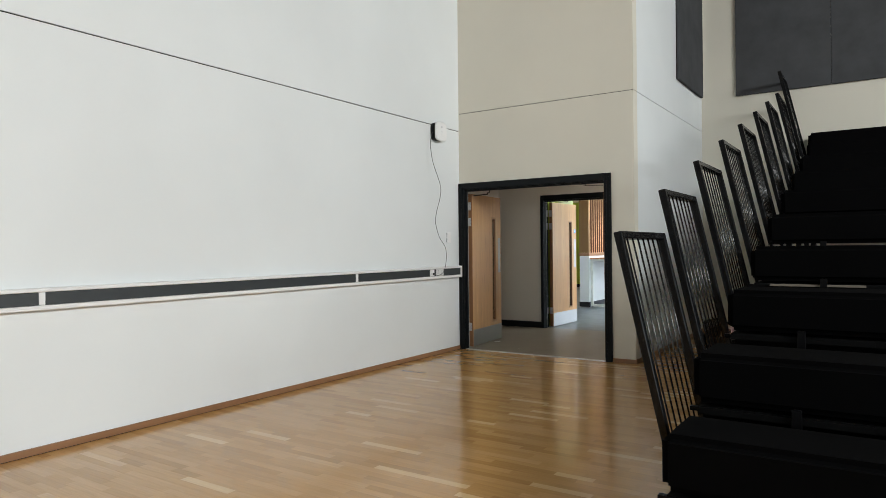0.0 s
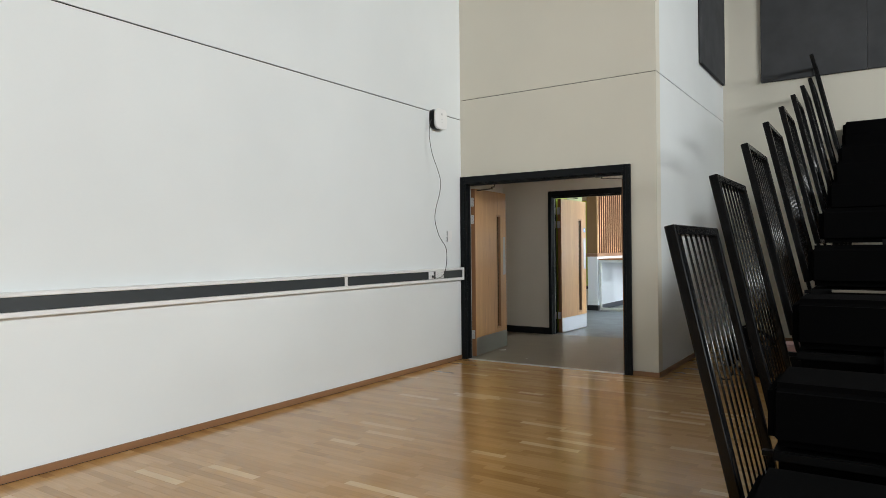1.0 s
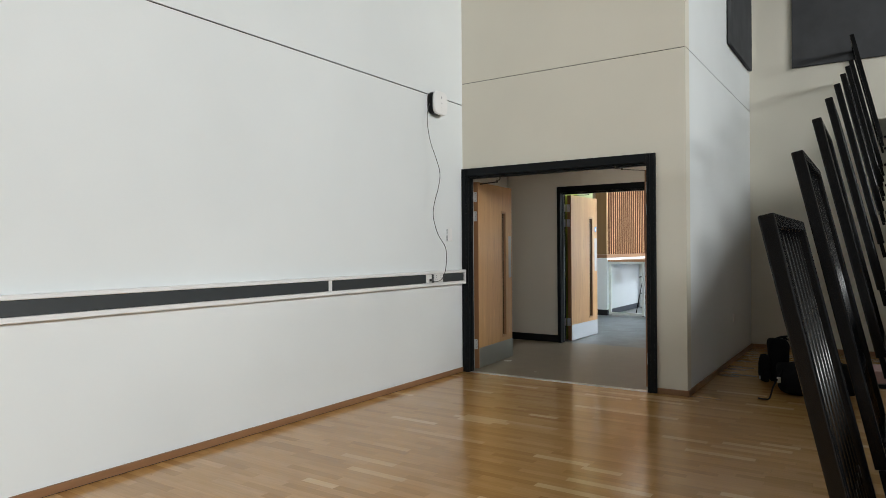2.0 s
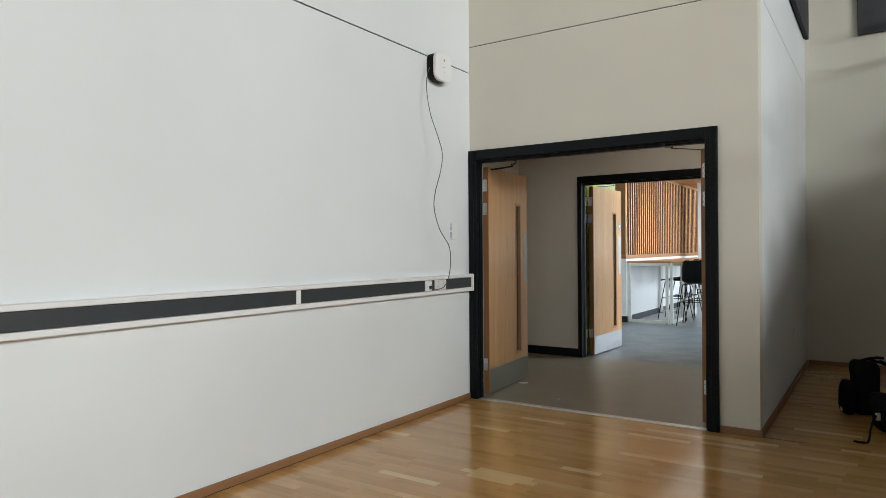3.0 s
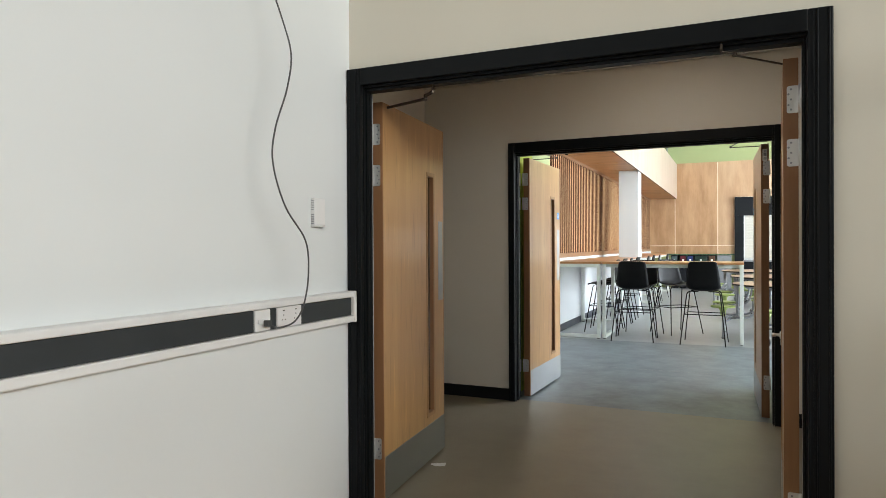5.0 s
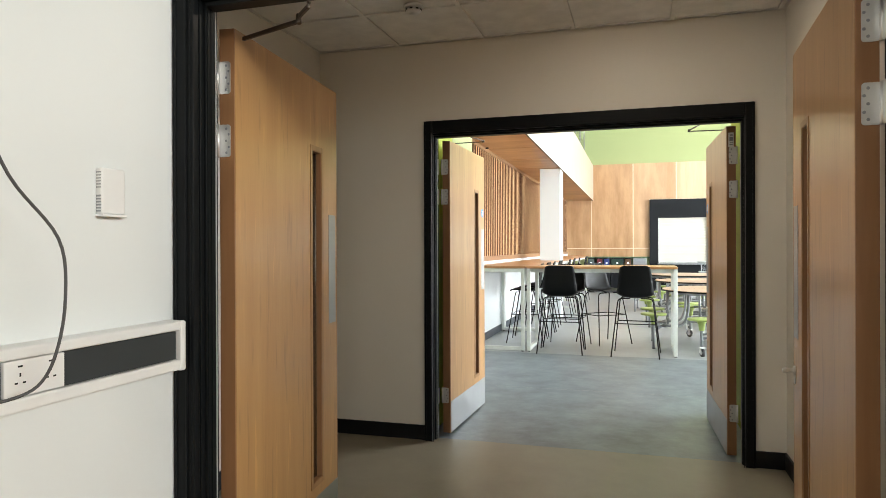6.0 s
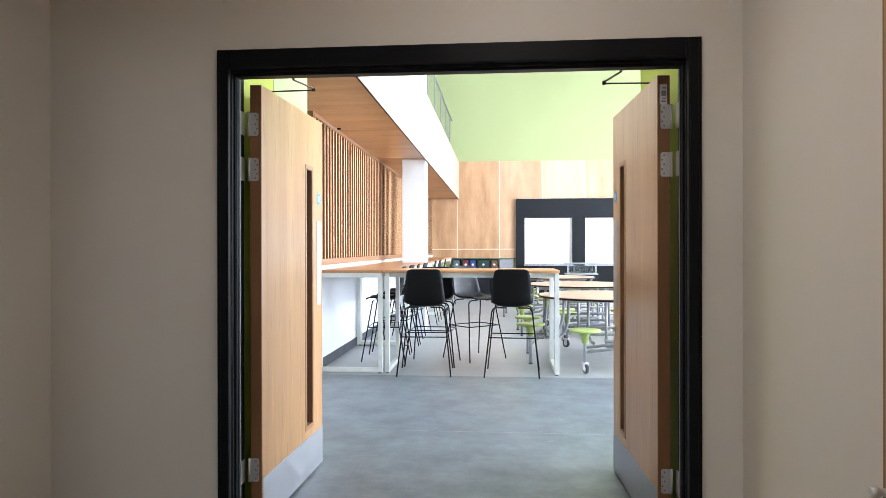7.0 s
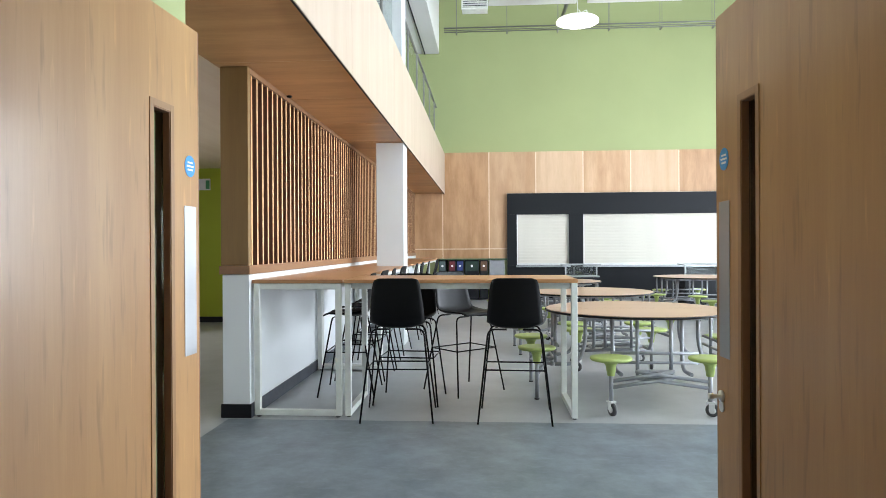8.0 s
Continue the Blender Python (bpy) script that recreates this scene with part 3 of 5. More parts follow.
# plywood panelling of the end wall
structure("panel_backing", boxes((-5.1, DE - 0.01, DN - 0.0175, DN - 0.001, 1.0, 2.66), (-4.14, DE - 0.01, DN - 0.0175, DN - 0.001, 2.66, 3.70)), PALE_PLY, "pale plywood backing behind the panel joints", "panelling")
X0, PITCH = -4.166, 1.181
for k in range(-1, 10):
    a = X0 + PITCH * k
    b = a + PITCH - 0.024
    veneer = (PLY_DEEP, PLY, PLY_PALE, PLY, PLY_PALE)[k % 5] if k >= 0 else PLY_DEEP
    under = k < 0
    if under:
        a, b = -5.1, X0 - 0.020
    top = SOFFIT - 0.003 if under else 3.705
    low = 1.262
    if a > DE - 0.1:
        break
    b = min(b, DE - 0.002)
    if b <= -2.545 or k < 0:
        part("panel", boxes((a, b, DN - 0.02, DN, low, top), bevel=0.0015), veneer, BACK_WALL)
        part("panel", boxes((a, b, DN - 0.02, DN, 1.0, low - 0.020), bevel=0.0015), veneer, BACK_WALL)
    elif a < -2.545:
        part("panel", boxes((a, b, DN - 0.02, DN, 2.66, top), (a, -2.55, DN - 0.02, DN, low, 2.66), bevel=0.0), veneer, BACK_WALL)
        part("panel", boxes((a, -2.55, DN - 0.02, DN, 1.0, low - 0.020), bevel=0.0015), veneer, BACK_WALL)
    else:
        part("panel", boxes((a, b, DN - 0.02, DN, 2.66, top), bevel=0.0015), veneer, BACK_WALL)

structure("wall_low", boxes((-5.085, -4.875, 13.42, DN, 0, 1.09), bevel=0.003), WHITE, "low white wall under the slatted screen", "wall")
structure("baseboard", boxes((-4.875, -4.863, 13.42, DN, 0, 0.105), bevel=0.002), DARK_SKIRT, "charcoal vinyl skirting on the low wall", "baseboard")
structure("baseboard", boxes((-5.097, -4.863, 13.408, 13.42, 0, 0.105), bevel=0.002), BLACK_SKIRT, "charcoal vinyl skirting round the wall end", "baseboard")


# ---- doors ----
DINING, ZONE = ZONE, Matrix.Identity(4)


GREY_SEAL = plain("grey_brush_seal", (0.40, 0.41, 0.42), 0.6)


def door_frame(name, x0, x1, y0, y1, top, label, width, rebate):
    """Architrave, lining, stops and a rebate at the far side, where the leaves hang; width and rebate are (west, east)."""
    proud = 0.030
    a, b, h = x0 + width[0], x1 - width[1], top - 0.088
    ra, rb = x0 + rebate[0], x1 - rebate[1]
    ob = structure(name, boxes((x0, a, y0 - proud, y0, 0, top), (b, x1, y0 - proud, y0, 0, top), (a, b, y0 - proud, y0, top - 0.082, top), bevel=0.004),
                   BLACK_FRAME, label, "door frame")
    step = y1 - 0.066
    part("lining", boxes((x0 + 0.004, a + 0.003, y0 + 0.001, step, 0, top - 0.03), (b - 0.003, x1 - 0.004, y0 + 0.001, step, 0, top - 0.03), (a + 0.003, b - 0.003, y0 + 0.001, step, h - 0.004, top - 0.03), bevel=0.002), BLACK_FRAME, ob)
    part("rebate", boxes((x0 + 0.004, ra, step + 0.001, y1, 0, top - 0.03), (rb, x1 - 0.004, step + 0.001, y1, 0, top - 0.03), (ra, rb, step + 0.001, y1, top - 0.06, top - 0.03), bevel=0.002), BLACK_FRAME, ob)
    part("stop", boxes((a + 0.003, a + 0.012, y0 + 0.018, step - 0.012, 0, h - 0.004), (b - 0.012, b - 0.003, y0 + 0.018, step - 0.012, 0, h - 0.004),
                       (a + 0.012, b - 0.012, y0 + 0.018, step - 0.012, h - 0.018, h - 0.004), bevel=0.002), BLACK_FRAME, ob)
    for side, x, edge in ((1, x0, a), (-1, x1, b)):
        for d0, d1, h0 in ((0.010, 0.016, 0.034), (0.048, 0.054, 0.036), (0.062, 0.066, 0.033)):
            u, w = sorted((x + side * d0, x + side * d1))
            part("moulding", boxes((u, w, y0 - h0, y0 - 0.029, 0, top - 0.006), bevel=0.0015), BLACK_FRAME, ob)
        for k, d in enumerate((0.006, 0.024, 0.046)):
            u, w = sorted((edge + side * 0.012, edge + side * 0.0145))
            part("seal", boxes((u, w, y0 + 0.018 + d, y0 + 0.022 + d, 0, h - 0.020)), GREY_SEAL if k == 2 else BLACK_FRAME, ob)
    part("back_architrave", boxes((x0 - 0.03, ra - 0.002, y1 + 0.001, y1 + 0.008, 0, top + 0.03), (rb + 0.002, x1 + 0.03, y1 + 0.001, y1 + 0.008, 0, top + 0.03), (ra - 0.002, rb + 0.002, y1 + 0.001, y1 + 0.008, top - 0.05, top + 0.03)), BLACK_FRAME, ob)
    return ob


door_frame("door_frame_1", -4.198, -2.131, DOORWALL, 7.222, 2.18, "black painted frame of the hall double doors", (0.076, 0.082), (0.0305, 0.090))
door_frame("door_frame_2", -4.222, -2.153, LN, 9.779, 2.18, "black painted frame of the dining hall double doors", (0.054, 0.054), (0.050, 0.050))


def door_leaf(m, side, width, label, H, elbow, shoe, start, jamb, sign=True, turn_knob=False):
    """An open leaf. It runs along local +y from the hinge; the face that is seen looks to local x * side."""
    s, T, z0 = side, 0.054, 0.012
    ob = thing("door_leaf", m, label, "door", "double door leaves")

    def sx(x0, x1):
        return (min(s * x0, s * x1), max(s * x0, s * x1))

    v0, v1, b0, b1 = width - 0.300, width - 0.192, 0.295, 1.765 if sign else 1.745
    part("slab", boxes((*sx(-T, 0), 0.008, v0, z0, H), (*sx(-T, 0), v1, width - 0.008, z0, H), (*sx(-T, 0), v0, v1, z0, b0), (*sx(-T, 0), v0, v1, b1, H)), DOOR_WOOD, ob)
    part("lipping", boxes((*sx(-T, 0), 0, 0.007, z0, H), bevel=0.0015), LIPPING, ob, "darker hardwood lipping on the door edge")
    part("lipping", boxes((*sx(-T, 0), width - 0.007, width, z0, H), bevel=0.0015), LIPPING, ob, "darker hardwood lipping on the door edge")
    for face in (0.0, -T - 0.003):
        part("glazing_bead", boxes((*sx(face, face + 0.003), v0 - 0.018, v0 + 0.004, b0 - 0.018, b1 + 0.018), (*sx(face, face + 0.003), v1 - 0.004, v1 + 0.018, b0 - 0.018, b1 + 0.018),
                                   (*sx(face, face + 0.003), v0 + 0.004, v1 - 0.004, b0 - 0.018, b0 + 0.004), (*sx(face, face + 0.003), v0 + 0.004, v1 - 0.004, b1 - 0.004, b1 + 0.018), bevel=0.001), BEAD, ob, "oak bead round the vision panel")
    part("vision_lining", boxes((*sx(-T, 0), v0, v0 + 0.007, b0, b1), (*sx(-T, 0), v1 - 0.007, v1, b0, b1), (*sx(-T, 0), v0 + 0.007, v1 - 0.007, b0, b0 + 0.007), (*sx(-T, 0), v0 + 0.007, v1 - 0.007, b1 - 0.007, b1)), LIPPING, ob)
    pane = part("vision_panel", boxes((*sx(-T / 2 - 0.005, -T / 2 + 0.005), v0 + 0.007, v1 - 0.007, b0 + 0.007, b1 - 0.007)), DOOR_GLASS, ob, "narrow clear glass vision panel")
    part("push_plate", boxes((*sx(0.0005, 0.0025), width - 0.109, width - 0.028, 0.972, 1.470), bevel=0.0008), STEEL, ob, "brushed steel push plate")
    part("kick_plate", boxes((*sx(0.0005, 0.0025), 0.012, width - 0.004, 0.014, 0.232), bevel=0.0008), STEEL, ob, "brushed steel kick plate")
    for z in (0.275, 1.677, 1.888):
        leaf_half = turned(rounded_plate(bmesh.new(), -0.022, 0.022, z - 0.054, z + 0.054, 0.0, 0.003), Matrix.Translation((s * (-T + 0.019), 0, 0)) @ Matrix.Rotation(radians(-90), 4, "Z"))
        hinge = part("hinge", leaf_half, CHROME, ob, "zinc plated butt hinge")
        part("frame_plate", rounded_plate(bmesh.new(), -0.056, -0.006, z - 0.054, z + 0.054, *sx(-T - jamb, -T - jamb + 0.003)), CHROME, hinge)
        part("knuckle", sweep(bmesh.new(), [(s * (-T - 0.004), -0.005, z - 0.055), (s * (-T - 0.004), -0.005, z + 0.055)], 0.0055, 10), CHROME, hinge)
        for dz in (-0.040, -0.021, 0.0, 0.021, 0.040):
            bm = turned(lathe(bmesh.new(), ((0.0045, 0), (0.0035, 0.0015)), 8), Matrix.Translation((s * (-T / 2 + (0.008 if abs(dz) == 0.021 else -0.001)), -0.003, z + dz)) @ Matrix.Rotation(radians(90), 4, "X"))
            part("screw", bm, GREY_STEEL, hinge)
    if sign:
        disc = part("sign", turned(lathe(bmesh.new(), ((0.036, 0), (0.036, 0.0012)), 28), Matrix.Translation((s * 0.0005, width - 0.067, 1.604)) @ Matrix.Rotation(radians(90 * s), 4, "Y")), BLUE_SIGN, ob, "round blue fire door notice")
        for dz, half in ((0.012, 0.018), (0.0, 0.024), (-0.012, 0.018)):
            part("line_of_print", boxes((*sx(0.0017, 0.0021), width - 0.067 - half, width - 0.067 + half, 1.604 + dz - 0.003, 1.604 + dz + 0.003)), WHITE_SIGN, disc)
    if turn_knob and sign:
        tag = part("fire_rating_label", boxes((*sx(-T + 0.012, -0.010), -0.0008, 0.0, 1.942, 2.032)), WHITE_SIGN, ob, "white printed label on the door edge")
        for k, (lo, hi) in enumerate(((1.953, 1.960), (1.967, 1.972), (1.980, 2.004), (2.012, 2.020))):
            part("line_of_print", boxes((*sx(-T + 0.017, -0.017 - 0.004 * (k % 2)), -0.0014, -0.0009, lo, hi)), GREY_STEEL, tag)
    if turn_knob:
        bm = turned(lathe(bmesh.new(), ((0.019, 0), (0.019, 0.007), (0.008, 0.009), (0.007, 0.026), (0.010, 0.028), (0.010, 0.042), (0.008, 0.044)), 16),
                    Matrix.Translation((s * 0.0005, width - 0.045, 0.845)) @ Matrix.Rotation(radians(90 * s), 4, "Y"))
        knob = part("thumb_turn", bm, CHROME, ob, "chrome thumb turn")
        part("keyhole_plate", turned(lathe(bmesh.new(), ((0.018, 0), (0.018, 0.004)), 16), Matrix.Translation((s * 0.0005, width - 0.045, 0.812)) @ Matrix.Rotation(radians(90 * s), 4, "Y")), CHROME, knob)
    def side_point(p):
        return (s * p[0], p[1])

    drop, deep = (0.012, 0.013) if start < 0.12 else (-0.008, 0.006)
    e, f = side_point(elbow), side_point(shoe)
    part("closer_arm", bar(bmesh.new(), (s * (0.004 if drop > 0 else -0.02), start), e, 0.010, H - drop - 0.001 - deep, H - drop - 0.001), BRONZE, ob, "bronze closer arm")
    part("closer_link", bar(bmesh.new(), e, f, 0.010, H - drop, H - drop + deep), BRONZE, ob, "bronze closer link")
    part("closer_pivot", lathe(bmesh.new(), ((0.008, H - drop - deep - 0.003), (0.009, H - drop - deep), (0.009, H - drop + deep), (0.006, H - drop + deep + 0.003)), 12, (*e, 0)), BRONZE, ob)
    part("closer_shoe", boxes((f[0] - 0.005, f[0] + 0.005, f[1] - 0.007, f[1] + 0.007, H - drop + deep + 0.0005, 2.091), bevel=0.002), BRONZE, ob)
    return ob


BRONZE = plain("bronze_closer_enamel", (0.05, 0.034, 0.022), 0.4, 0.5)
ARM_1, ARM_1B, ARM_2 = ((0.262, -0.070), (0.330, -0.150), 0.055, 0.008), ((0.170, -0.130), (0.215, -0.185), 0.125, 0.008), ((0.205, 0.150), (0.165, -0.030), 0.155, 0.026)
door_leaf(pose(-4.106, 7.232, 0, 0, 0, 5.0), 1, 0.95, "oak veneer fire door standing open into the lobby", 2.052, *ARM_1, sign=False)
door_leaf(pose(-2.284, 7.232, 0, 0, 0, -2.6), -1, 0.92, "oak veneer fire door standing open, with thumb turn", 2.052, *ARM_1B, sign=False, turn_knob=True)
door_leaf(pose(-4.092, 9.789, 0, 0, 0, -1.7), 1, 0.95, "oak veneer fire door standing open into the dining hall", 2.072, *ARM_2)
door_leaf(pose(-2.288, 9.789, 0, 0, 0, 2.0), -1, 0.95, "oak veneer fire door open to the dining hall, with thumb turn", 2.072, *ARM_2, turn_knob=True)

# ---- things on the white wall of the hall ----
def trunking():
    ob = structure("dado_trunking", boxes((LEFT, LEFT + 0.071, SOUTH, 7.005, 0.953, 0.985), (LEFT, LEFT + 0.071, SOUTH, 7.005, 1.072, 1.099), (LEFT, LEFT + 0.047, SOUTH, 7.005, 0.985, 1.072), bevel=0.006),
                   PVC, "white plastic dado trunking with charcoal lids", "trunking")
    part("end_cap", boxes((LEFT, LEFT + 0.075, 6.986, 7.010, 0.951, 1.101), bevel=0.006), PVC, ob)
    edges = [(-7.0, -4.5), (-4.46, -1.36), (-1.32, 1.80), (1.84, 4.922), (4.960, 6.284), (6.380, 6.418), (6.582, 6.982)]
    for a, b in edges:
        part("lid", boxes((LEFT + 0.045, LEFT + 0.060, a, b, 0.987, 1.070), bevel=0.002), LID, ob, "charcoal lid strip")
    for a, b in zip(edges[:4], edges[1:5]):
        part("coupler", boxes((LEFT + 0.045, LEFT + 0.0635, a[1], b[0], 0.986, 1.071), bevel=0.002), PVC, ob)
    return ob


trunking()


def socket_plate(y0, y1, pins, label):
    ob = thing("socket", pose(LEFT + 0.061, (y0 + y1) / 2, 1.0285), label, "socket")
    w = (y1 - y0) / 2 - 0.001
    plate = part("plate", boxes((-0.014, 0.004, -w, w, -0.041, 0.041), bevel=0.003), PVC, ob)
    for dy, dz, a, b in pins:
        part("pin_hole", boxes((0.0042, 0.0046, dy - a, dy + a, dz - b, dz + b)), DARK, plate)
    return ob


PINS = [(dy + off, dz, a, b) for dy in (-0.04, 0.04) for off, dz, a, b in ((0, 0.008, 0.002, 0.004), (-0.010, -0.010, 0.004, 0.002), (0.010, -0.010, 0.004, 0.002), (0.0, 0.027, 0.006, 0.002))]
socket_plate(6.420, 6.580, PINS, "white double power socket in the trunking")
data_socket = socket_plate(6.286, 6.378, [(-0.02, -0.004, 0.007, 0.006), (0.012, -0.004, 0.007, 0.006)], "white data socket in the trunking")
part("shutter", boxes((0.004, 0.012, -0.032, 0.030, -0.012, 0.004), bevel=0.002), PVC, data_socket)


def wall_plate(bm, width, height, x0, x1, power=4.0, sides=40):
    """A plate with a rounded square outline that lies against a wall of constant x."""
    rings = []
    for x, k in ((x0, 0.97), (x0 + 0.25 * (x1 - x0), 1.0), (x1 - 0.25 * (x1 - x0), 1.0), (x1, 0.93)):
        ring = []
        for n in range(sides):
            c, s = math.cos(2 * math.pi * n / sides), math.sin(2 * math.pi * n / sides)
            r = (abs(c) ** power + abs(s) ** power) ** (-1 / power)
            ring.append(bm.verts.new((x, k * r * c * width / 2, k * r * s * height / 2)))
        rings.append(ring)
    for a, b in zip(rings, rings[1:]):
        for k in range(sides):
            bm.faces.new((a[k], a[(k + 1) % sides], b[(k + 1) % sides], b[k])).smooth = True
    bm.faces.new(rings[0])
    bm.faces.new(rings[-1][::-1])
    return bm


ap = thing("wireless_access_point", pose(LEFT, 6.522, 2.787, 0, 0, 0), "white wireless access point on a black bracket, high on the wall", "access point")
part("bracket", wall_plate(bmesh.new(), 0.222, 0.222, 0.0, 0.072), BLACK_PLASTIC, ap, "black mounting bracket")
cover = part("cover", wall_plate(bmesh.new(), 0.235, 0.235, 0.068, 0.098), PVC, ap)
part("mark", boxes((0.0982, 0.0986, -0.006, 0.012, 0.045, 0.065)), GREY_STEEL, cover)
part("mark", boxes((0.0982, 0.0986, -0.012, 0.012, -0.004, 0.000)), GREY_STEEL, cover)
part("mark", boxes((0.0982, 0.0986, -0.004, 0.012, -0.040, -0.037)), GREY_STEEL, cover)

cable = thing("network_cable", pose(LEFT, 6.362, 0), "thin dark cable hanging loosely down the white wall", "cable")
part("sheath", sweep(bmesh.new(), bend([(0.03, 0.05, 2.77), (0.050, -0.01, 2.70), (0.07, -0.05, 2.57), (0.10, -0.045, 2.38), (0.14, -0.005, 2.21), (0.16, 0.03, 2.07), (0.16, 0.005, 1.93),
                                       (0.152, -0.06, 1.76), (0.145, -0.065, 1.63), (0.155, -0.005, 1.47), (0.172, 0.10, 1.34), (0.175, 0.115, 1.21), (0.165, 0.10, 1.09),
                                       (0.140, 0.075, 1.020), (0.120, 0.01, 1.000), (0.100, -0.02, 1.008), (0.090, -0.028, 1.016)], 6), 0.0035, 6), CABLE, cable)
part("plug", boxes((0.074, 0.100, -0.040, -0.020, 1.006, 1.030), bevel=0.003), CABLE, cable)

stat = thing("thermostat", pose(LEFT, 6.782, 1.478), "small white room thermostat on the wall", "thermostat")
part("case", boxes((0, 0.022, -0.042, 0.042, -0.068, 0.056), bevel=0.005), PVC, stat)
for k in range(6):
    part("vent_slot", boxes((0.003, 0.019, -0.0425, -0.0415, 0.002 + 0.008 * k, 0.005 + 0.008 * k)), GREY_STEEL, stat)
for k in range(6):
    part("vent_slot", boxes((0.003, 0.019, -0.0425, -0.0415, -0.062 + 0.008 * k, -0.057 + 0.008 * k)), GREY_STEEL, stat)
part("base_lip", boxes((0, 0.026, -0.044, 0.044, -0.0745, -0.068), bevel=0.001), PVC, stat)


# ---- acoustic panels ----
def acoustic_panel(m, width, height, label):
    ob = thing("acoustic_panel", m, label, "acoustic panel", "acoustic panels")
    part("board", boxes((0, width, -0.05, -0.012, 0, height), bevel=0.006), GREY_PANEL, ob)
    part("backing", boxes((0.012, width - 0.012, -0.0115, 0, 0.012, height - 0.012)), BLACK_BOARD, ob, "black backing board against the wall")
    return ob


acoustic_panel(pose(-1.365, HALLBACK, 3.585), 1.245, 2.4, "dark grey fabric acoustic panel high on the back wall")
acoustic_panel(pose(-0.118, HALLBACK, 3.585), 1.245, 2.4, "dark grey fabric acoustic panel high on the back wall")
acoustic_panel(pose(1.13, HALLBACK, 3.585), 1.245, 2.4, "dark grey fabric acoustic panel high on the back wall")
acoustic_panel(pose(POP, 8.95, 3.60, 0, 0, 90), 1.42, 2.4, "dark grey fabric acoustic panel on the return wall")


# ---- tiered seating ----
TIERS, RISE, DEPTH, SX0, SX1 = 10, 0.2765, 0.93, -0.38, 6.6


def tier_front(i):
    return 2.66 if i == 0 else 3.28 + DEPTH * (i - 1)


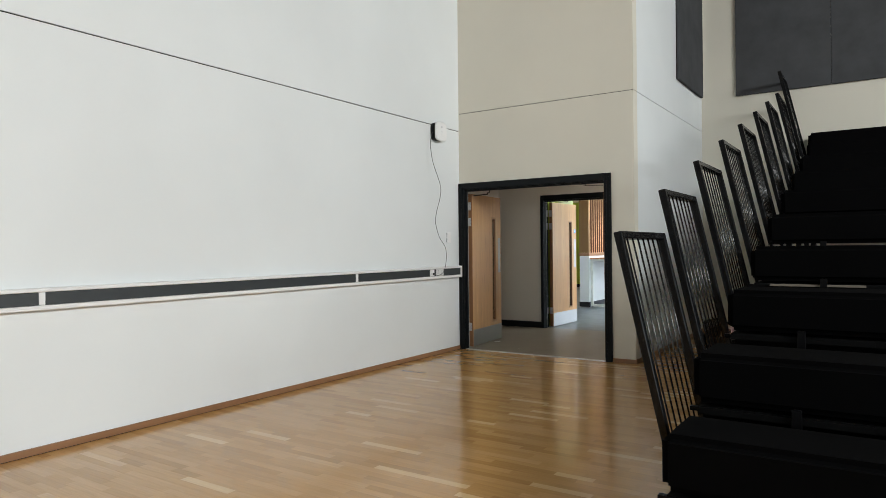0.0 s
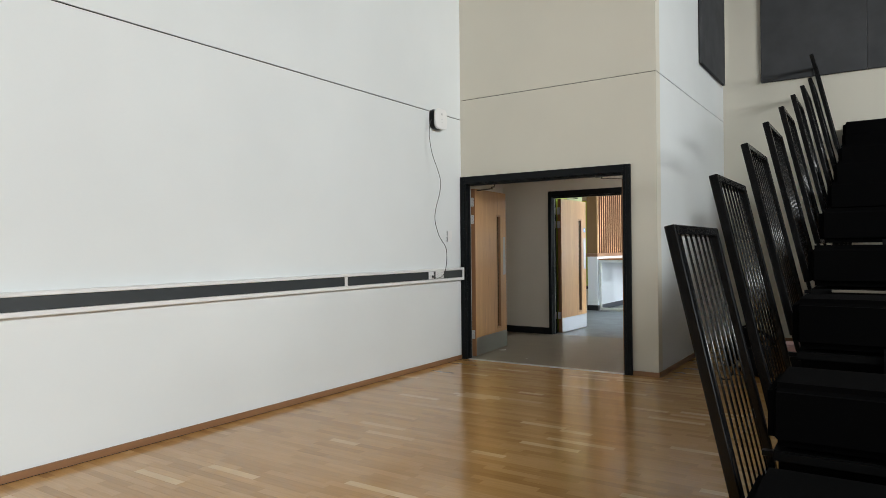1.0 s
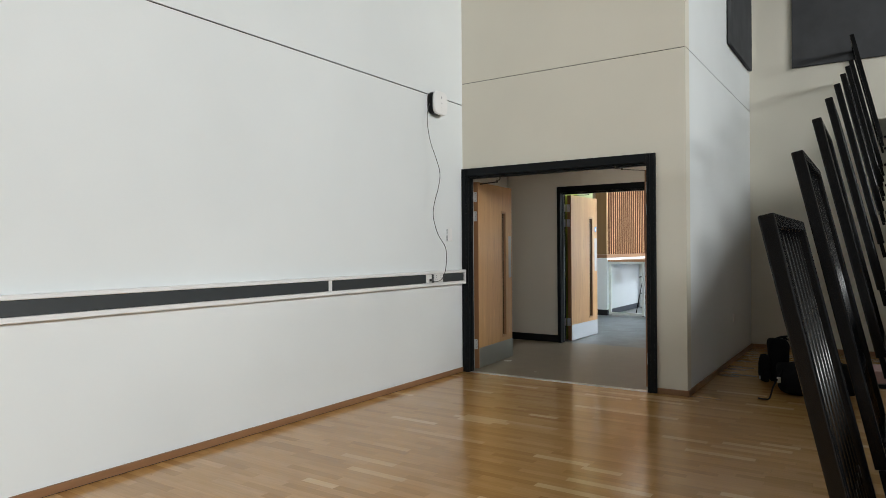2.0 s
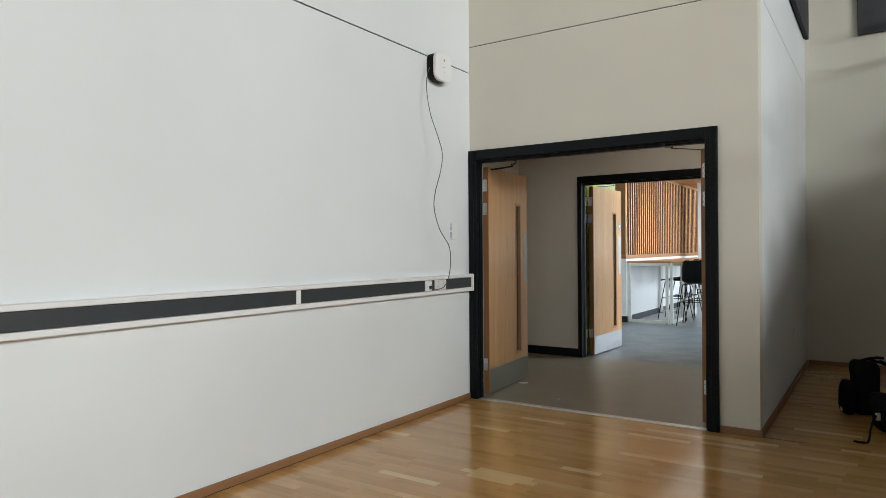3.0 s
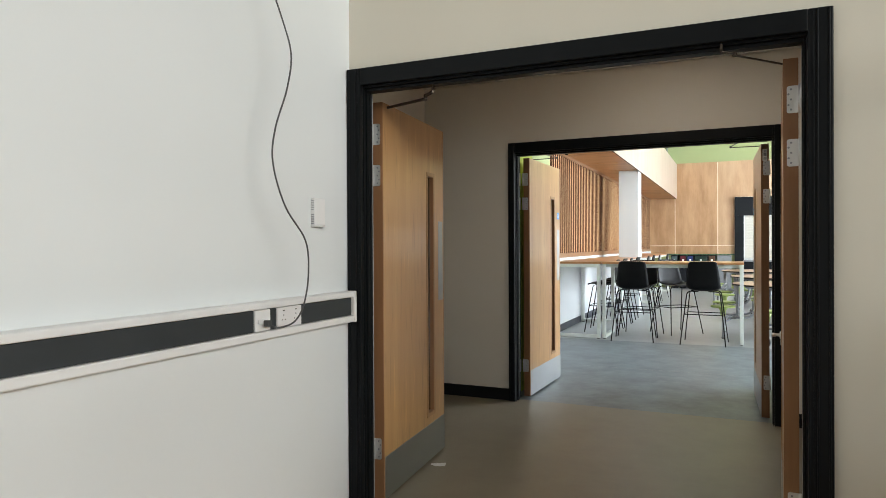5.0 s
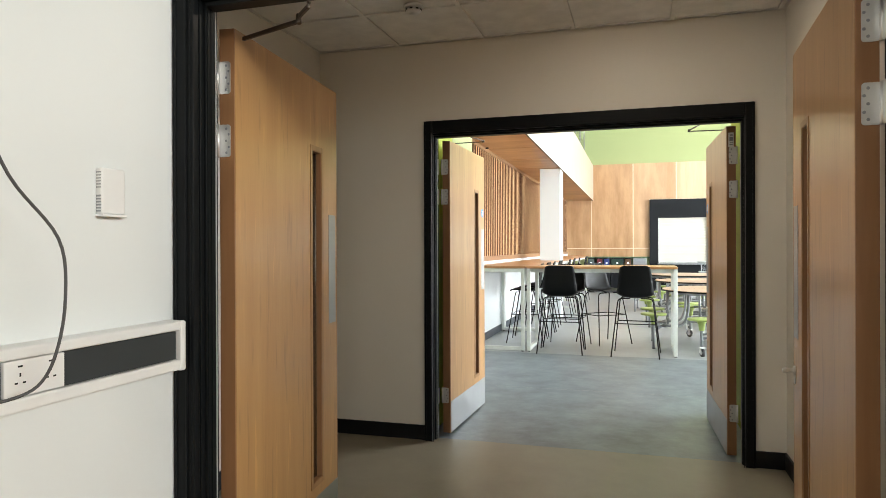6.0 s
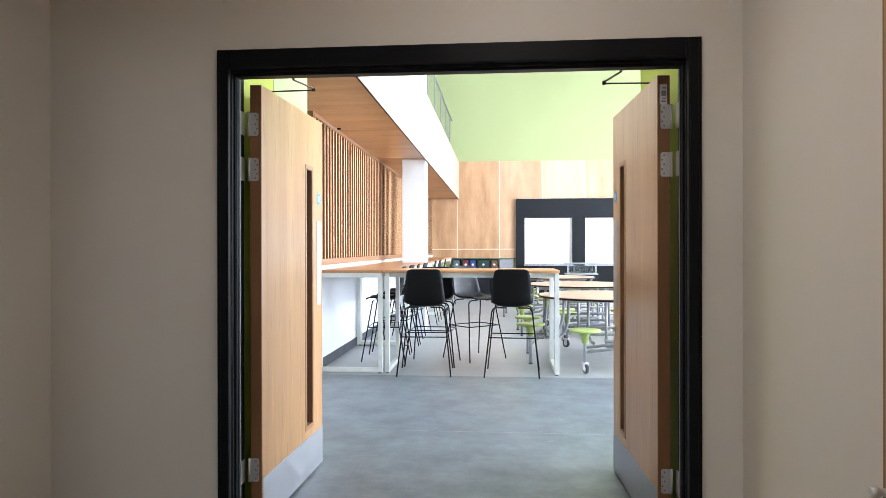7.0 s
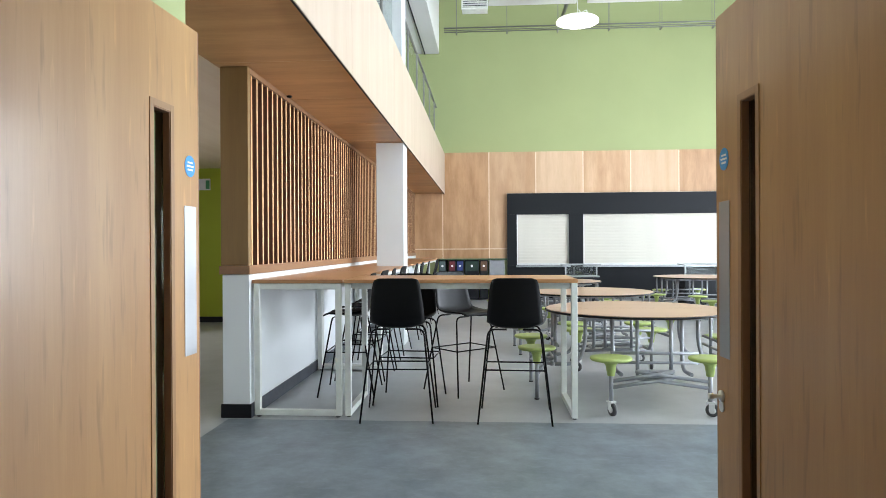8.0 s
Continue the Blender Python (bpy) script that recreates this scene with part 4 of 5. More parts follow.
def tiered_seating():
    ob = thing("tiered_seating", pose(0, 0, 0), "black upholstered retractable tiered seating with steel side rails", "tiered seating")
    for i in range(TIERS):
        y, top = tier_front(i), 0.492 + RISE * i - (0.12 if i == TIERS - 1 else 0.0)
        y2 = min(tier_front(i + 1), HALLBACK - 0.03)
        low = top - 0.258
        if i == TIERS - 1:
            y = min(y, HALLBACK - 0.5)
        y2 = max(y2, y + 0.3)
        deck = part("deck", boxes((SX0 + 0.02, SX1, y + 0.03, min(y2 + 0.05, HALLBACK - 0.02), low - 0.06, low - 0.02)), BLACK_BOARD, ob)
        # tier 3 has a short beige strip, the others are black
        part("nosing", boxes((SX0 + (0.13 if i == 3 else 0.02), SX0 + (0.74 if i == 3 else 0.80), y + 0.012, y + 0.028, low - (0.040 if i == 3 else 0.058), low - 0.024), bevel=0.002), STRIP if i == 3 else BLACK_BOARD, deck)
        part("riser", boxes((SX0 + 0.03, SX1, y + 0.10, y + 0.12, max(0.0, low - RISE), low - 0.062)), BLACK_BOARD, ob)
        bench_end = y + 0.48 if i else y + 0.44
        bm = boxes((SX0, SX1, y, min(bench_end, HALLBACK - 0.03), low, top))
        bmesh.ops.bevel(bm, geom=bm.edges[:], offset=0.035, segments=3, affect="EDGES")
        part("bench", bm, BLACK_FABRIC, ob, "black upholstered bench")
        for k in range(7):
            x = 0.02 + 0.95 * k + 0.06 * (i % 2)
            part("bracket", boxes((x, x + 0.045, y - 0.008, y + 0.012, low - 0.10, low + 0.02), bevel=0.002), BLACK_STEEL, ob)
        bm = bmesh.new()
        box(bm, SX0 + 0.03, SX0 + 0.08, y + 0.12, y + 0.17, 0, low - 0.06)
        part("leg", bm, BLACK_STEEL, ob)
        part("bolt", turned(lathe(bmesh.new(), ((0.011, 0), (0.011, 0.006), (0.006, 0.012)), 10), Matrix.Translation((SX0 + 0.02, y + 0.06, low - 0.04)) @ Matrix.Rotation(radians(-90), 4, "Y")), CHROME, ob)
        part("clip", boxes((SX0 - 0.025, SX0 + 0.02, y + 0.04, y + 0.075, low - 0.052, low - 0.030), bevel=0.002), BLACK_STEEL, ob)
    part("front_panel", boxes((SX0 + 0.03, SX1, tier_front(0) + 0.02, tier_front(0) + 0.045, 0.01, 0.17)), BLACK_BOARD, ob)
    # the side rails lean outwards over the aisle
    blade = finish(sweep(bmesh.new(), [(0, 0, 0.02), (0, 0, 1.178)], 0.0053, 10), "baluster", BALUSTER)
    lean = math.degrees(math.atan2(0.268, 1.19))
    for i in range(9):
        y0 = 3.05 + 0.93 * i - 0.09 * (i > 0)
        z0 = 0.225 + 0.2775 * i
        length = 0.84
        if i == 8:
            y0, z0 = 9.74, 2.52
            length = 0.70
        m = pose(-0.432, y0, z0, 0, -lean, 0)
        frame_ob = part("side_rail", boxes((-0.022, 0.022, 0.042, length - 0.042, 0.0, 0.035), bevel=0.005), RAIL_STEEL, ob, "black steel side rail leaning outwards")
        part("top_bar", boxes((-0.022, 0.022, 0.042, length - 0.042, 1.175, 1.215), bevel=0.005), RAIL_STEEL, frame_ob)
        part("post", boxes((-0.022, 0.022, 0, 0.042, 0, 1.215), bevel=0.005), RAIL_STEEL, frame_ob)
        part("post", boxes((-0.022, 0.022, length - 0.042, length, 0, 1.215), bevel=0.005), RAIL_STEEL, frame_ob)
        frame_ob.matrix_basis = m
        count = 7
        for k in range(count):
            piece("baluster", blade, frame_ob, pose(0, 0.042 + (length - 0.084) * (k + 1) / (count + 1), 0))
        part("rail_foot", boxes((-0.012, 0.012, 0.0, 0.05, -0.10, 0.0), bevel=0.003), BLACK_STEEL, frame_ob)
        part("rail_foot", boxes((-0.012, 0.012, length - 0.05, length, -0.10, 0.0), bevel=0.003), BLACK_STEEL, frame_ob)
    part("ledge", boxes((-0.50, SX0 + 0.03, 4.93, 5.02, 0.612, 0.632), bevel=0.003), BLACK_STEEL, ob)
    return ob


tiered_seating()
card = thing("card_box", pose(-0.445, 4.972, 0.632, 0, 0, 25), "small pink card box lying on the seating deck", "box")
part("body", boxes((-0.045, 0.045, -0.016, 0.016, 0.0, 0.062), bevel=0.002), PAPER, card)
part("flap", turned(boxes((-0.043, 0.043, 0, 0.035, 0, 0.002)), pose(0, 0.016, 0.062, 40, 0, 0)), PAPER, card)


# ---- bags on the hall floor ----
def soft_block(w, d, h, seed, puff=0.02):
    """A stuffed cloth block: full sides, uneven skin."""
    bm = boxes((-w / 2, w / 2, -d / 2, d / 2, 0, h))
    bmesh.ops.subdivide_edges(bm, edges=bm.edges[:], cuts=7, use_grid_fill=True)
    for v in bm.verts:
        p = v.co
        a, b, c = 2 * p.x / w, 2 * p.y / d, 2 * p.z / h - 1
        k = 1.0 - 0.13 * (a ** 4 * b ** 4 + b ** 4 * c ** 4 + a ** 4 * c ** 4)
        n = noise.noise(Vector((p.x * 7 + seed, p.y * 7, p.z * 7))) * puff
        v.co = Vector((p.x * k + n * a, p.y * k + n * b, (p.z - h / 2) * k + h / 2 + (n if c > -0.9 else 0)))
    for f in bm.faces:
        f.smooth = True
    return bm


BAG = fabric("black_nylon", (0.010, 0.010, 0.011), 600)
pack = thing("backpack", pose(-1.28, 8.215, 0, 0, 0, 20), "black backpack standing on the oak floor", "backpack")
part("body", soft_block(0.19, 0.20, 0.42, 1.0), BAG, pack)
part("front_pocket", turned(soft_block(0.18, 0.08, 0.26, 5.0), Matrix.Translation((-0.125, -0.02, 0.0)) @ Matrix.Rotation(radians(90), 4, "Z")), BAG, pack)
part("handle", sweep(bmesh.new(), bend([(-0.04, 0.02, 0.405), (0.02, 0.02, 0.428), (0.09, 0.02, 0.440), (0.14, 0.02, 0.436)]), 0.012, 6), BAG, pack)
part("strap", sweep(bmesh.new(), bend([(0.10, 0.0, 0.42), (0.26, -0.06, 0.34), (0.34, -0.12, 0.18), (0.30, -0.16, 0.02)]), 0.010, 6), BAG, pack)
part("strap", sweep(bmesh.new(), bend([(0.06, 0.10, 0.42), (0.24, 0.05, 0.34), (0.32, 0.0, 0.20), (0.26, -0.02, 0.02)]), 0.010, 6), BAG, pack)
part("buckle", boxes((-0.175, -0.16, -0.03, 0.0, 0.02, 0.05), bevel=0.004), ALU, pack)
hold = thing("holdall", pose(-0.92, 7.72, 0, 0, 0, 12), "black holdall lying on the oak floor", "bag")
part("body", soft_block(0.62, 0.34, 0.29, 9.0, 0.035), BAG, hold)
part("strap", sweep(bmesh.new(), bend([(-0.28, -0.12, 0.22), (-0.36, -0.22, 0.10), (-0.40, -0.32, 0.012), (-0.44, -0.36, 0.008), (-0.49, -0.34, 0.008)]), 0.007, 6), BAG, hold)
part("handle", sweep(bmesh.new(), bend([(-0.16, 0.0, 0.26), (-0.10, 0.0, 0.34), (0.06, 0.0, 0.35), (0.14, 0.0, 0.26)]), 0.011, 6), BAG, hold)
part("ring", boxes((-0.33, -0.30, -0.18, -0.16, 0.12, 0.17), bevel=0.004), ALU, hold)

plate = thing("socket", pose(POP, 9.25, 0.50), "white power socket low on the return wall", "socket")
part("plate", boxes((0, 0.010, -0.043, 0.043, -0.043, 0.043), bevel=0.002), PVC, plate)

# ---- lobby ----
detector = thing("smoke_detector", pose(-4.06, 8.93, LTOP - 0.002), "white round smoke detector on the ceiling tiles", "smoke detector")
part("base", lathe(bmesh.new(), ((0.055, 0), (0.058, -0.012), (0.050, -0.018))), PVC, detector)
part("head", lathe(bmesh.new(), ((0.044, -0.018), (0.046, -0.034), (0.034, -0.046), (0.012, -0.050))), PVC, detector)
for k in range(8):
    part("vent_slot", turned(boxes((0.0435, 0.0475, -0.008, 0.008, -0.031, -0.023)), Matrix.Rotation(radians(45 * k), 4, "Z")), DARK, detector)
# unseen panel, added only to lift the lobby walls and ceiling
panel = thing("ceiling_light", pose(-2.90, 8.60, LTOP - 0.002), "square white light panel added out of view to brighten the lobby", "ceiling light")
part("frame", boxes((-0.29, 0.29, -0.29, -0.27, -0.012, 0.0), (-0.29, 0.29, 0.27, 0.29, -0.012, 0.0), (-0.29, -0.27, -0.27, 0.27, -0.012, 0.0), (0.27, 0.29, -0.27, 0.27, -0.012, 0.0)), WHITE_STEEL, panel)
part("diffuser", boxes((-0.269, 0.269, -0.269, 0.269, -0.008, -0.002)), LOBBY_FILL, panel, "glowing diffuser")
wedge = thing("paper_scrap", pose(-4.09, 7.875, 0.0, 0, 0, 15), "scrap of white paper on the lobby floor", "litter")
part("sheet", turned(boxes((-0.05, 0.04, -0.02, 0.02, 0.001, 0.003)), pose(0, 0, 0.001, 6, -5, 0)), WHITE_SIGN, wedge)
scrap = thing("paper_scrap", pose(-3.52, 7.42, 0.0, 0, 0, 40), "tiny white paper scrap on the lobby floor", "litter")
part("sheet", boxes((-0.012, 0.012, -0.008, 0.008, 0.001, 0.003)), WHITE_SIGN, scrap)


ZONE = DINING


def in_dining(x, y, z, turn):
    """A pose in the dining hall, without its scale, for copies."""
    place, spin, size = (ZONE @ pose(x, y, z, 0, 0, turn)).decompose()
    return Matrix.LocRotScale(place, spin, None)


# ---- slatted screen on the low wall ----
screen = thing("slatted_screen", pose(-4.98, 13.42, 1.09), "warm timber slatted screen on the low wall", "screen")
SH = SOFFIT - 1.09
part("post", boxes((-0.115, 0.10, 0.0, 0.055, 0.07, SH - 0.002), bevel=0.002), POST_WOOD, screen)
part("sill", boxes((-0.125, 0.112, -0.012, DN - 13.44, 0.003, 0.068), bevel=0.002), SKIRT_WOOD, screen, "timber sill under the slats")
part("head_rail", boxes((0.02, 0.10, 0.057, DN - 13.44, SH - 0.045, SH - 0.002), bevel=0.002), SKIRT_WOOD, screen)
part("post", boxes((-0.09, 0.016, 4.08, 4.20, 0.07, SH - 0.05), bevel=0.002), BLACK_BOARD, screen, "dark post behind the slats")
part("backing", boxes((-0.10, -0.085, 4.22, DN - 13.44, 0.07, SH - 0.05)), POST_WOOD, screen, "dark timber backing board")
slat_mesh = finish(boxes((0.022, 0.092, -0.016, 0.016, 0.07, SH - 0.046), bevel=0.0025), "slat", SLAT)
# side faces get the shaded copy, only the fronts keep the light wood
slat_mesh.materials.append(SLAT_SHADE)
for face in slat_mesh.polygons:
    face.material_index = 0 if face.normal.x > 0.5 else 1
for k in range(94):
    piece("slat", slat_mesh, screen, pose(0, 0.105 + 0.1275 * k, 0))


# ---- high tables ----
def high_table(name, m, length, depth, label, along="x"):
    """A tall table with a white loop frame at either end; its length lies along local x."""
    ob = thing(name, m, label, "table", "high tables")
    part("tabletop", boxes((0, length, 0, depth, 1.022, 1.050), bevel=0.003), TOP_WOOD if along == "y" else TOP_X, ob, "oak laminate top")
    t = 0.045
    for x in (0.004, length - t - 0.004):
        part("leg_frame", boxes((x, x + t, 0.012, 0.012 + t, 0.012, 1.02), (x, x + t, depth - 0.012 - t, depth - 0.012, 0.012, 1.02), (x, x + t, 0.012 + t, depth - 0.012 - t, 0.012, 0.012 + t), (x, x + t, 0.012 + t, depth - 0.012 - t, 1.02 - t, 1.02), bevel=0.003), WHITE_STEEL, ob)
        for y in (0.03, depth - 0.055):
            part("foot", lathe(bmesh.new(), ((0.016, 0), (0.016, 0.012)), 10, (x + t / 2, y + 0.012, 0)), RUBBER, ob)
    part("rail", boxes((t + 0.006, length - t - 0.006, 0.05, 0.08, 0.975, 1.02), bevel=0.002), WHITE_STEEL, ob)
    part("rail", boxes((t + 0.006, length - t - 0.006, depth - 0.08, depth - 0.05, 0.975, 1.02), bevel=0.002), WHITE_STEEL, ob)
    return ob


TOP_X = wood("table_top_laminate_across", (0.54, 0.275, 0.125), (0.44, 0.205, 0.085), "x", 0.3, spread=0.05)
high_table("high_table", pose(-4.155, 13.45, 0), 1.76, 0.75, "tall oak-topped table on white steel loop frames", "x")
for k in range(5):
    high_table("high_table", pose(-4.165, 13.45 + 1.97 * k, 0, 0, 0, 90), 1.955, 0.70, "tall oak-topped counter table along the low wall", "x")


# ---- bar stools ----
def bar_stool(m):
    """Plastic shell with a low back on four steel rods; it faces local +y."""
    ob = thing("bar_stool", m, "black plastic bar stool on slim black legs", "stool", "bar stools")
    prof = [(0.200, 0.690), (0.172, 0.704), (0.08, 0.696), (-0.02, 0.686), (-0.10, 0.684), (-0.150, 0.700), (-0.180, 0.745), (-0.197, 0.83), (-0.211, 0.92), (-0.219, 0.985), (-0.225, 1.030), (-0.228, 1.052), (-0.229, 1.064)]
    half = [0.150, 0.176, 0.196, 0.206, 0.209, 0.208, 0.206, 0.199, 0.188, 0.180, 0.172, 0.158, 0.126]
    path = bend([(0, y, z) for y, z in prof], 3)
    bm, rows, n = bmesh.new(), [], 13
    for i, p in enumerate(path):
        w = np.interp(i / 3, range(len(half)), half)
        lift = np.interp(i / 3, range(len(half)), [0.0, 0.006, 0.020, 0.034, 0.046, 0.046, 0.038, 0.028, 0.018, 0.014, 0.010, 0.006, 0.004])
        d = (path[min(i + 1, len(path) - 1)] - path[max(i - 1, 0)]).normalized()
        nor = Vector((0, -d.z, d.y)) if d.y > 0 else Vector((0, d.z, -d.y))
        row = []
        for k in range(n):
            u = 2 * k / (n - 1) - 1
            q = p + nor * lift * abs(u) ** 3
            row.append(bm.verts.new((w * u, q.y, q.z)))
        rows.append(row)
    for a, b in zip(rows, rows[1:]):
        for k in range(n - 1):
            bm.faces.new((a[k], a[k + 1], b[k + 1], b[k])).smooth = True
    bmesh.ops.recalc_face_normals(bm, faces=bm.faces[:])
    bmesh.ops.solidify(bm, geom=bm.faces[:], thickness=0.011)
    part("shell", bm, BLACK_PLASTIC, ob)
    feet = [(-0.268, -0.255), (0.268, -0.255), (0.268, 0.235), (-0.268, 0.235)]
    tops = [(-0.196, -0.13), (0.196, -0.13), (0.190, 0.12), (-0.190, 0.12)]
    for (fx, fy), (tx, ty) in zip(feet, tops):
        part("leg", sweep(bmesh.new(), rounded([(tx * 0.3, ty, 0.680), (tx, ty, 0.680), (fx, fy, 0.004)], 0.05), 0.0072, 8), BLACK_STEEL, ob)
    z = 0.388
    ring = [((1 - z / 0.680) * fx + z / 0.680 * tx, (1 - z / 0.680) * fy + z / 0.680 * ty, z) for (fx, fy), (tx, ty) in zip(feet, tops)]
    part("footrest", sweep(bmesh.new(), ring, 0.006, 8, closed=True), BLACK_STEEL, ob)
    return ob


stool = bar_stool(pose(-3.745, 13.545, 0, 0, 0, 2))
for x, y, turn in ((-2.86, 13.535, -3), (-3.275, 14.46, 222), (-3.72, 14.05, 176), (-4.302, 14.363, 92), (-4.30, 15.07, 88), (-4.30, 15.72, 93), (-4.30, 16.60, 87),
                   (-4.28, 17.9, 92), (-4.28, 18.8, 90), (-4.27, 19.8, 93), (-4.25, 21.5, 88)):
    copy_thing(stool, in_dining(x, y, 0, turn))


# ---- round folding tables ----
def round_table(m):
    ob = thing("round_table", m, "round oak-topped folding table with eight green stools", "table", "round tables")
    R, Z = 0.775, 0.74
    for s in (1, -1):
        bm = bmesh.new()
        rim = [(R * math.cos(math.pi * k / 24), s * (0.003 + R * math.sin(math.pi * k / 24))) for k in range(25)]
        low = [bm.verts.new((x, y, Z - 0.024)) for x, y in rim]
        top = [bm.verts.new((x, y, Z)) for x, y in rim]
        bm.faces.new(low)
        bm.faces.new(top)
        for k in range(25):
            bm.faces.new((low[k], low[(k + 1) % 25], top[(k + 1) % 25], top[k]))
        half = part("tabletop", bm, ROUND_WOOD, ob, "oak laminate half top")
        arc = [(x * 1.004, y * 1.004, Z - 0.013) for x, y in rim]
        part("edging", sweep(bmesh.new(), arc, 0.0095, 6), BLACK_PLASTIC, half, "black edge trim")
        part("bearer", boxes((-0.62, 0.62, min(s * 0.16, s * 0.19), max(s * 0.16, s * 0.19), Z - 0.06, Z - 0.025), (-0.50, 0.50, min(s * 0.42, s * 0.45), max(s * 0.42, s * 0.45), Z - 0.06, Z - 0.025), bevel=0.003), GREY_STEEL, half)
    part("hinge_bar", boxes((-0.60, 0.60, -0.022, 0.022, Z - 0.075, Z - 0.026), bevel=0.003), GREY_STEEL, ob)
    RS = 0.965
    spots = [(RS * math.cos(radians(22.5 + 45 * k)), RS * math.sin(radians(22.5 + 45 * k))) for k in range(8)]
    for k, (x, y) in enumerate(spots):
        seat = part("stool", lathe(bmesh.new(), ((0.05, 0.418), (0.150, 0.424), (0.160, 0.436), (0.156, 0.448), (0.12, 0.452), (0.02, 0.450)), 24, (x, y, 0)), SEAT_GREEN, ob, "lime green round stool seat")
        part("bracket", lathe(bmesh.new(), ((0.026, 0.305), (0.030, 0.31), (0.040, 0.38), (0.062, 0.418)), 8, (x, y, 0)), SEAT_GREEN, seat)
        castor = k in (1, 2, 5, 6)
        part("post", sweep(bmesh.new(), [(x, y, 0.115 if castor else 0.012), (x, y, 0.33)], 0.017, 10), GREY_STEEL, seat, "grey steel post")
        if castor:
            a = 0.6 + 0.9 * k
            rot = Matrix.Translation((x, y, 0)) @ Matrix.Rotation(a, 4, "Z")
            fork = part("castor_fork", turned(boxes((-0.030, 0.035, -0.024, 0.024, 0.10, 0.116), (-0.012, 0.030, -0.024, -0.019, 0.045, 0.10), (-0.012, 0.030, 0.019, 0.024, 0.045, 0.10), bevel=0.003), rot), CHROME, seat, "zinc castor fork")
            part("wheel", turned(lathe(bmesh.new(), ((0.030, -0.014), (0.048, -0.012), (0.050, 0), (0.048, 0.012), (0.030, 0.014)), 20), rot @ Matrix.Translation((0.014, 0, 0.050)) @ Matrix.Rotation(radians(90), 4, "X")), RUBBER, fork)
            part("hub", turned(lathe(bmesh.new(), ((0.016, -0.017), (0.026, -0.0155), (0.026, 0.0155), (0.016, 0.017)), 14), rot @ Matrix.Translation((0.014, 0, 0.050)) @ Matrix.Rotation(radians(90), 4, "X")), ALU, fork)
        else:
            part("foot", lathe(bmesh.new(), ((0.021, 0.0), (0.021, 0.012)), 10, (x, y, 0)), RUBBER, seat)
    # four cradles, each from stool to stool with two uprights to the top
    for q in range(4):
        rot = Matrix.Rotation(radians(90 * q), 4, "Z")
        a, b = rot.inverted() @ Vector((*spots[(2 * q + 1) % 8], 0)), rot.inverted() @ Vector((*spots[(2 * q + 2) % 8], 0))
        for dz in (0.0, 0.048):
            line = [(a.x, a.y, 0.215 + dz), (-0.20 + 0.02, a.y - 0.16, 0.262 + dz), (0.20 - 0.02, a.y - 0.16, 0.262 + dz), (b.x, b.y, 0.215 + dz)] if abs(a.y) > abs(a.x) else [(a.x, a.y, 0.215 + dz), (a.x + 0.16, 0.18, 0.262 + dz), (a.x + 0.16, -0.18, 0.262 + dz), (b.x, b.y, 0.215 + dz)]
            part("cradle_tube", sweep(bmesh.new(), [rot @ p for p in rounded(line, 0.08)], 0.0155, 8), GREY_STEEL, ob)
        side = Vector((0, math.copysign(1, a.y), 0)) if abs(a.y) > abs(a.x) else Vector((math.copysign(1, a.x), 0, 0))
        across = Vector((side.y, -side.x, 0))
        reach = (abs(a.y) if abs(a.y) > abs(a.x) else abs(a.x)) - 0.16
        for u in (-0.13, 0.13):
            foot = side * (reach - 0.02) + across * u
            part("upright", sweep(bmesh.new(), [rot @ (foot + Vector((0, 0, z))) for z in (0.275, Z - 0.03)], 0.0155, 8), GREY_STEEL, ob)
        for z in (0.375, 0.45):
            part("cross_bar", sweep(bmesh.new(), [rot @ (side * (reach - 0.02) + across * u + Vector((0, 0, z))) for u in (-0.34, 0.34)], 0.0125, 8), GREY_STEEL, ob)
        # curved arm towards the middle
        line = [side * reach + across * 0.26 + Vector((0, 0, 0.285)), side * (reach - 0.20) + across * 0.27 + Vector((0, 0, 0.285)), side * (reach - 0.26) + across * 0.28 + Vector((0, 0, 0.46)), side * (reach - 0.26) + across * 0.28 + Vector((0, 0, Z - 0.04))]
        part("bent_leg", sweep(bmesh.new(), [rot @ p for p in rounded(line, 0.10, 6)], 0.0165, 8), GREY_STEEL, ob)
        line = [p - across * 0.54 if i < 2 else p - across * 0.56 for i, p in enumerate(line)]
        part("bent_leg", sweep(bmesh.new(), [rot @ p for p in rounded(line, 0.10, 6)], 0.0165, 8), GREY_STEEL, ob)
    return ob


table = round_table(pose(-1.76, 14.50, 0))
for x, y, turn in ((-1.80, 16.85, 3), (-2.0, 19.4, -4), (0.80, 20.9, 5), (1.30, 18.6, 0), (0.95, 15.9, 2), (3.4, 20.2, -3)):
    copy_thing(table, in_dining(x, y, 0, turn))


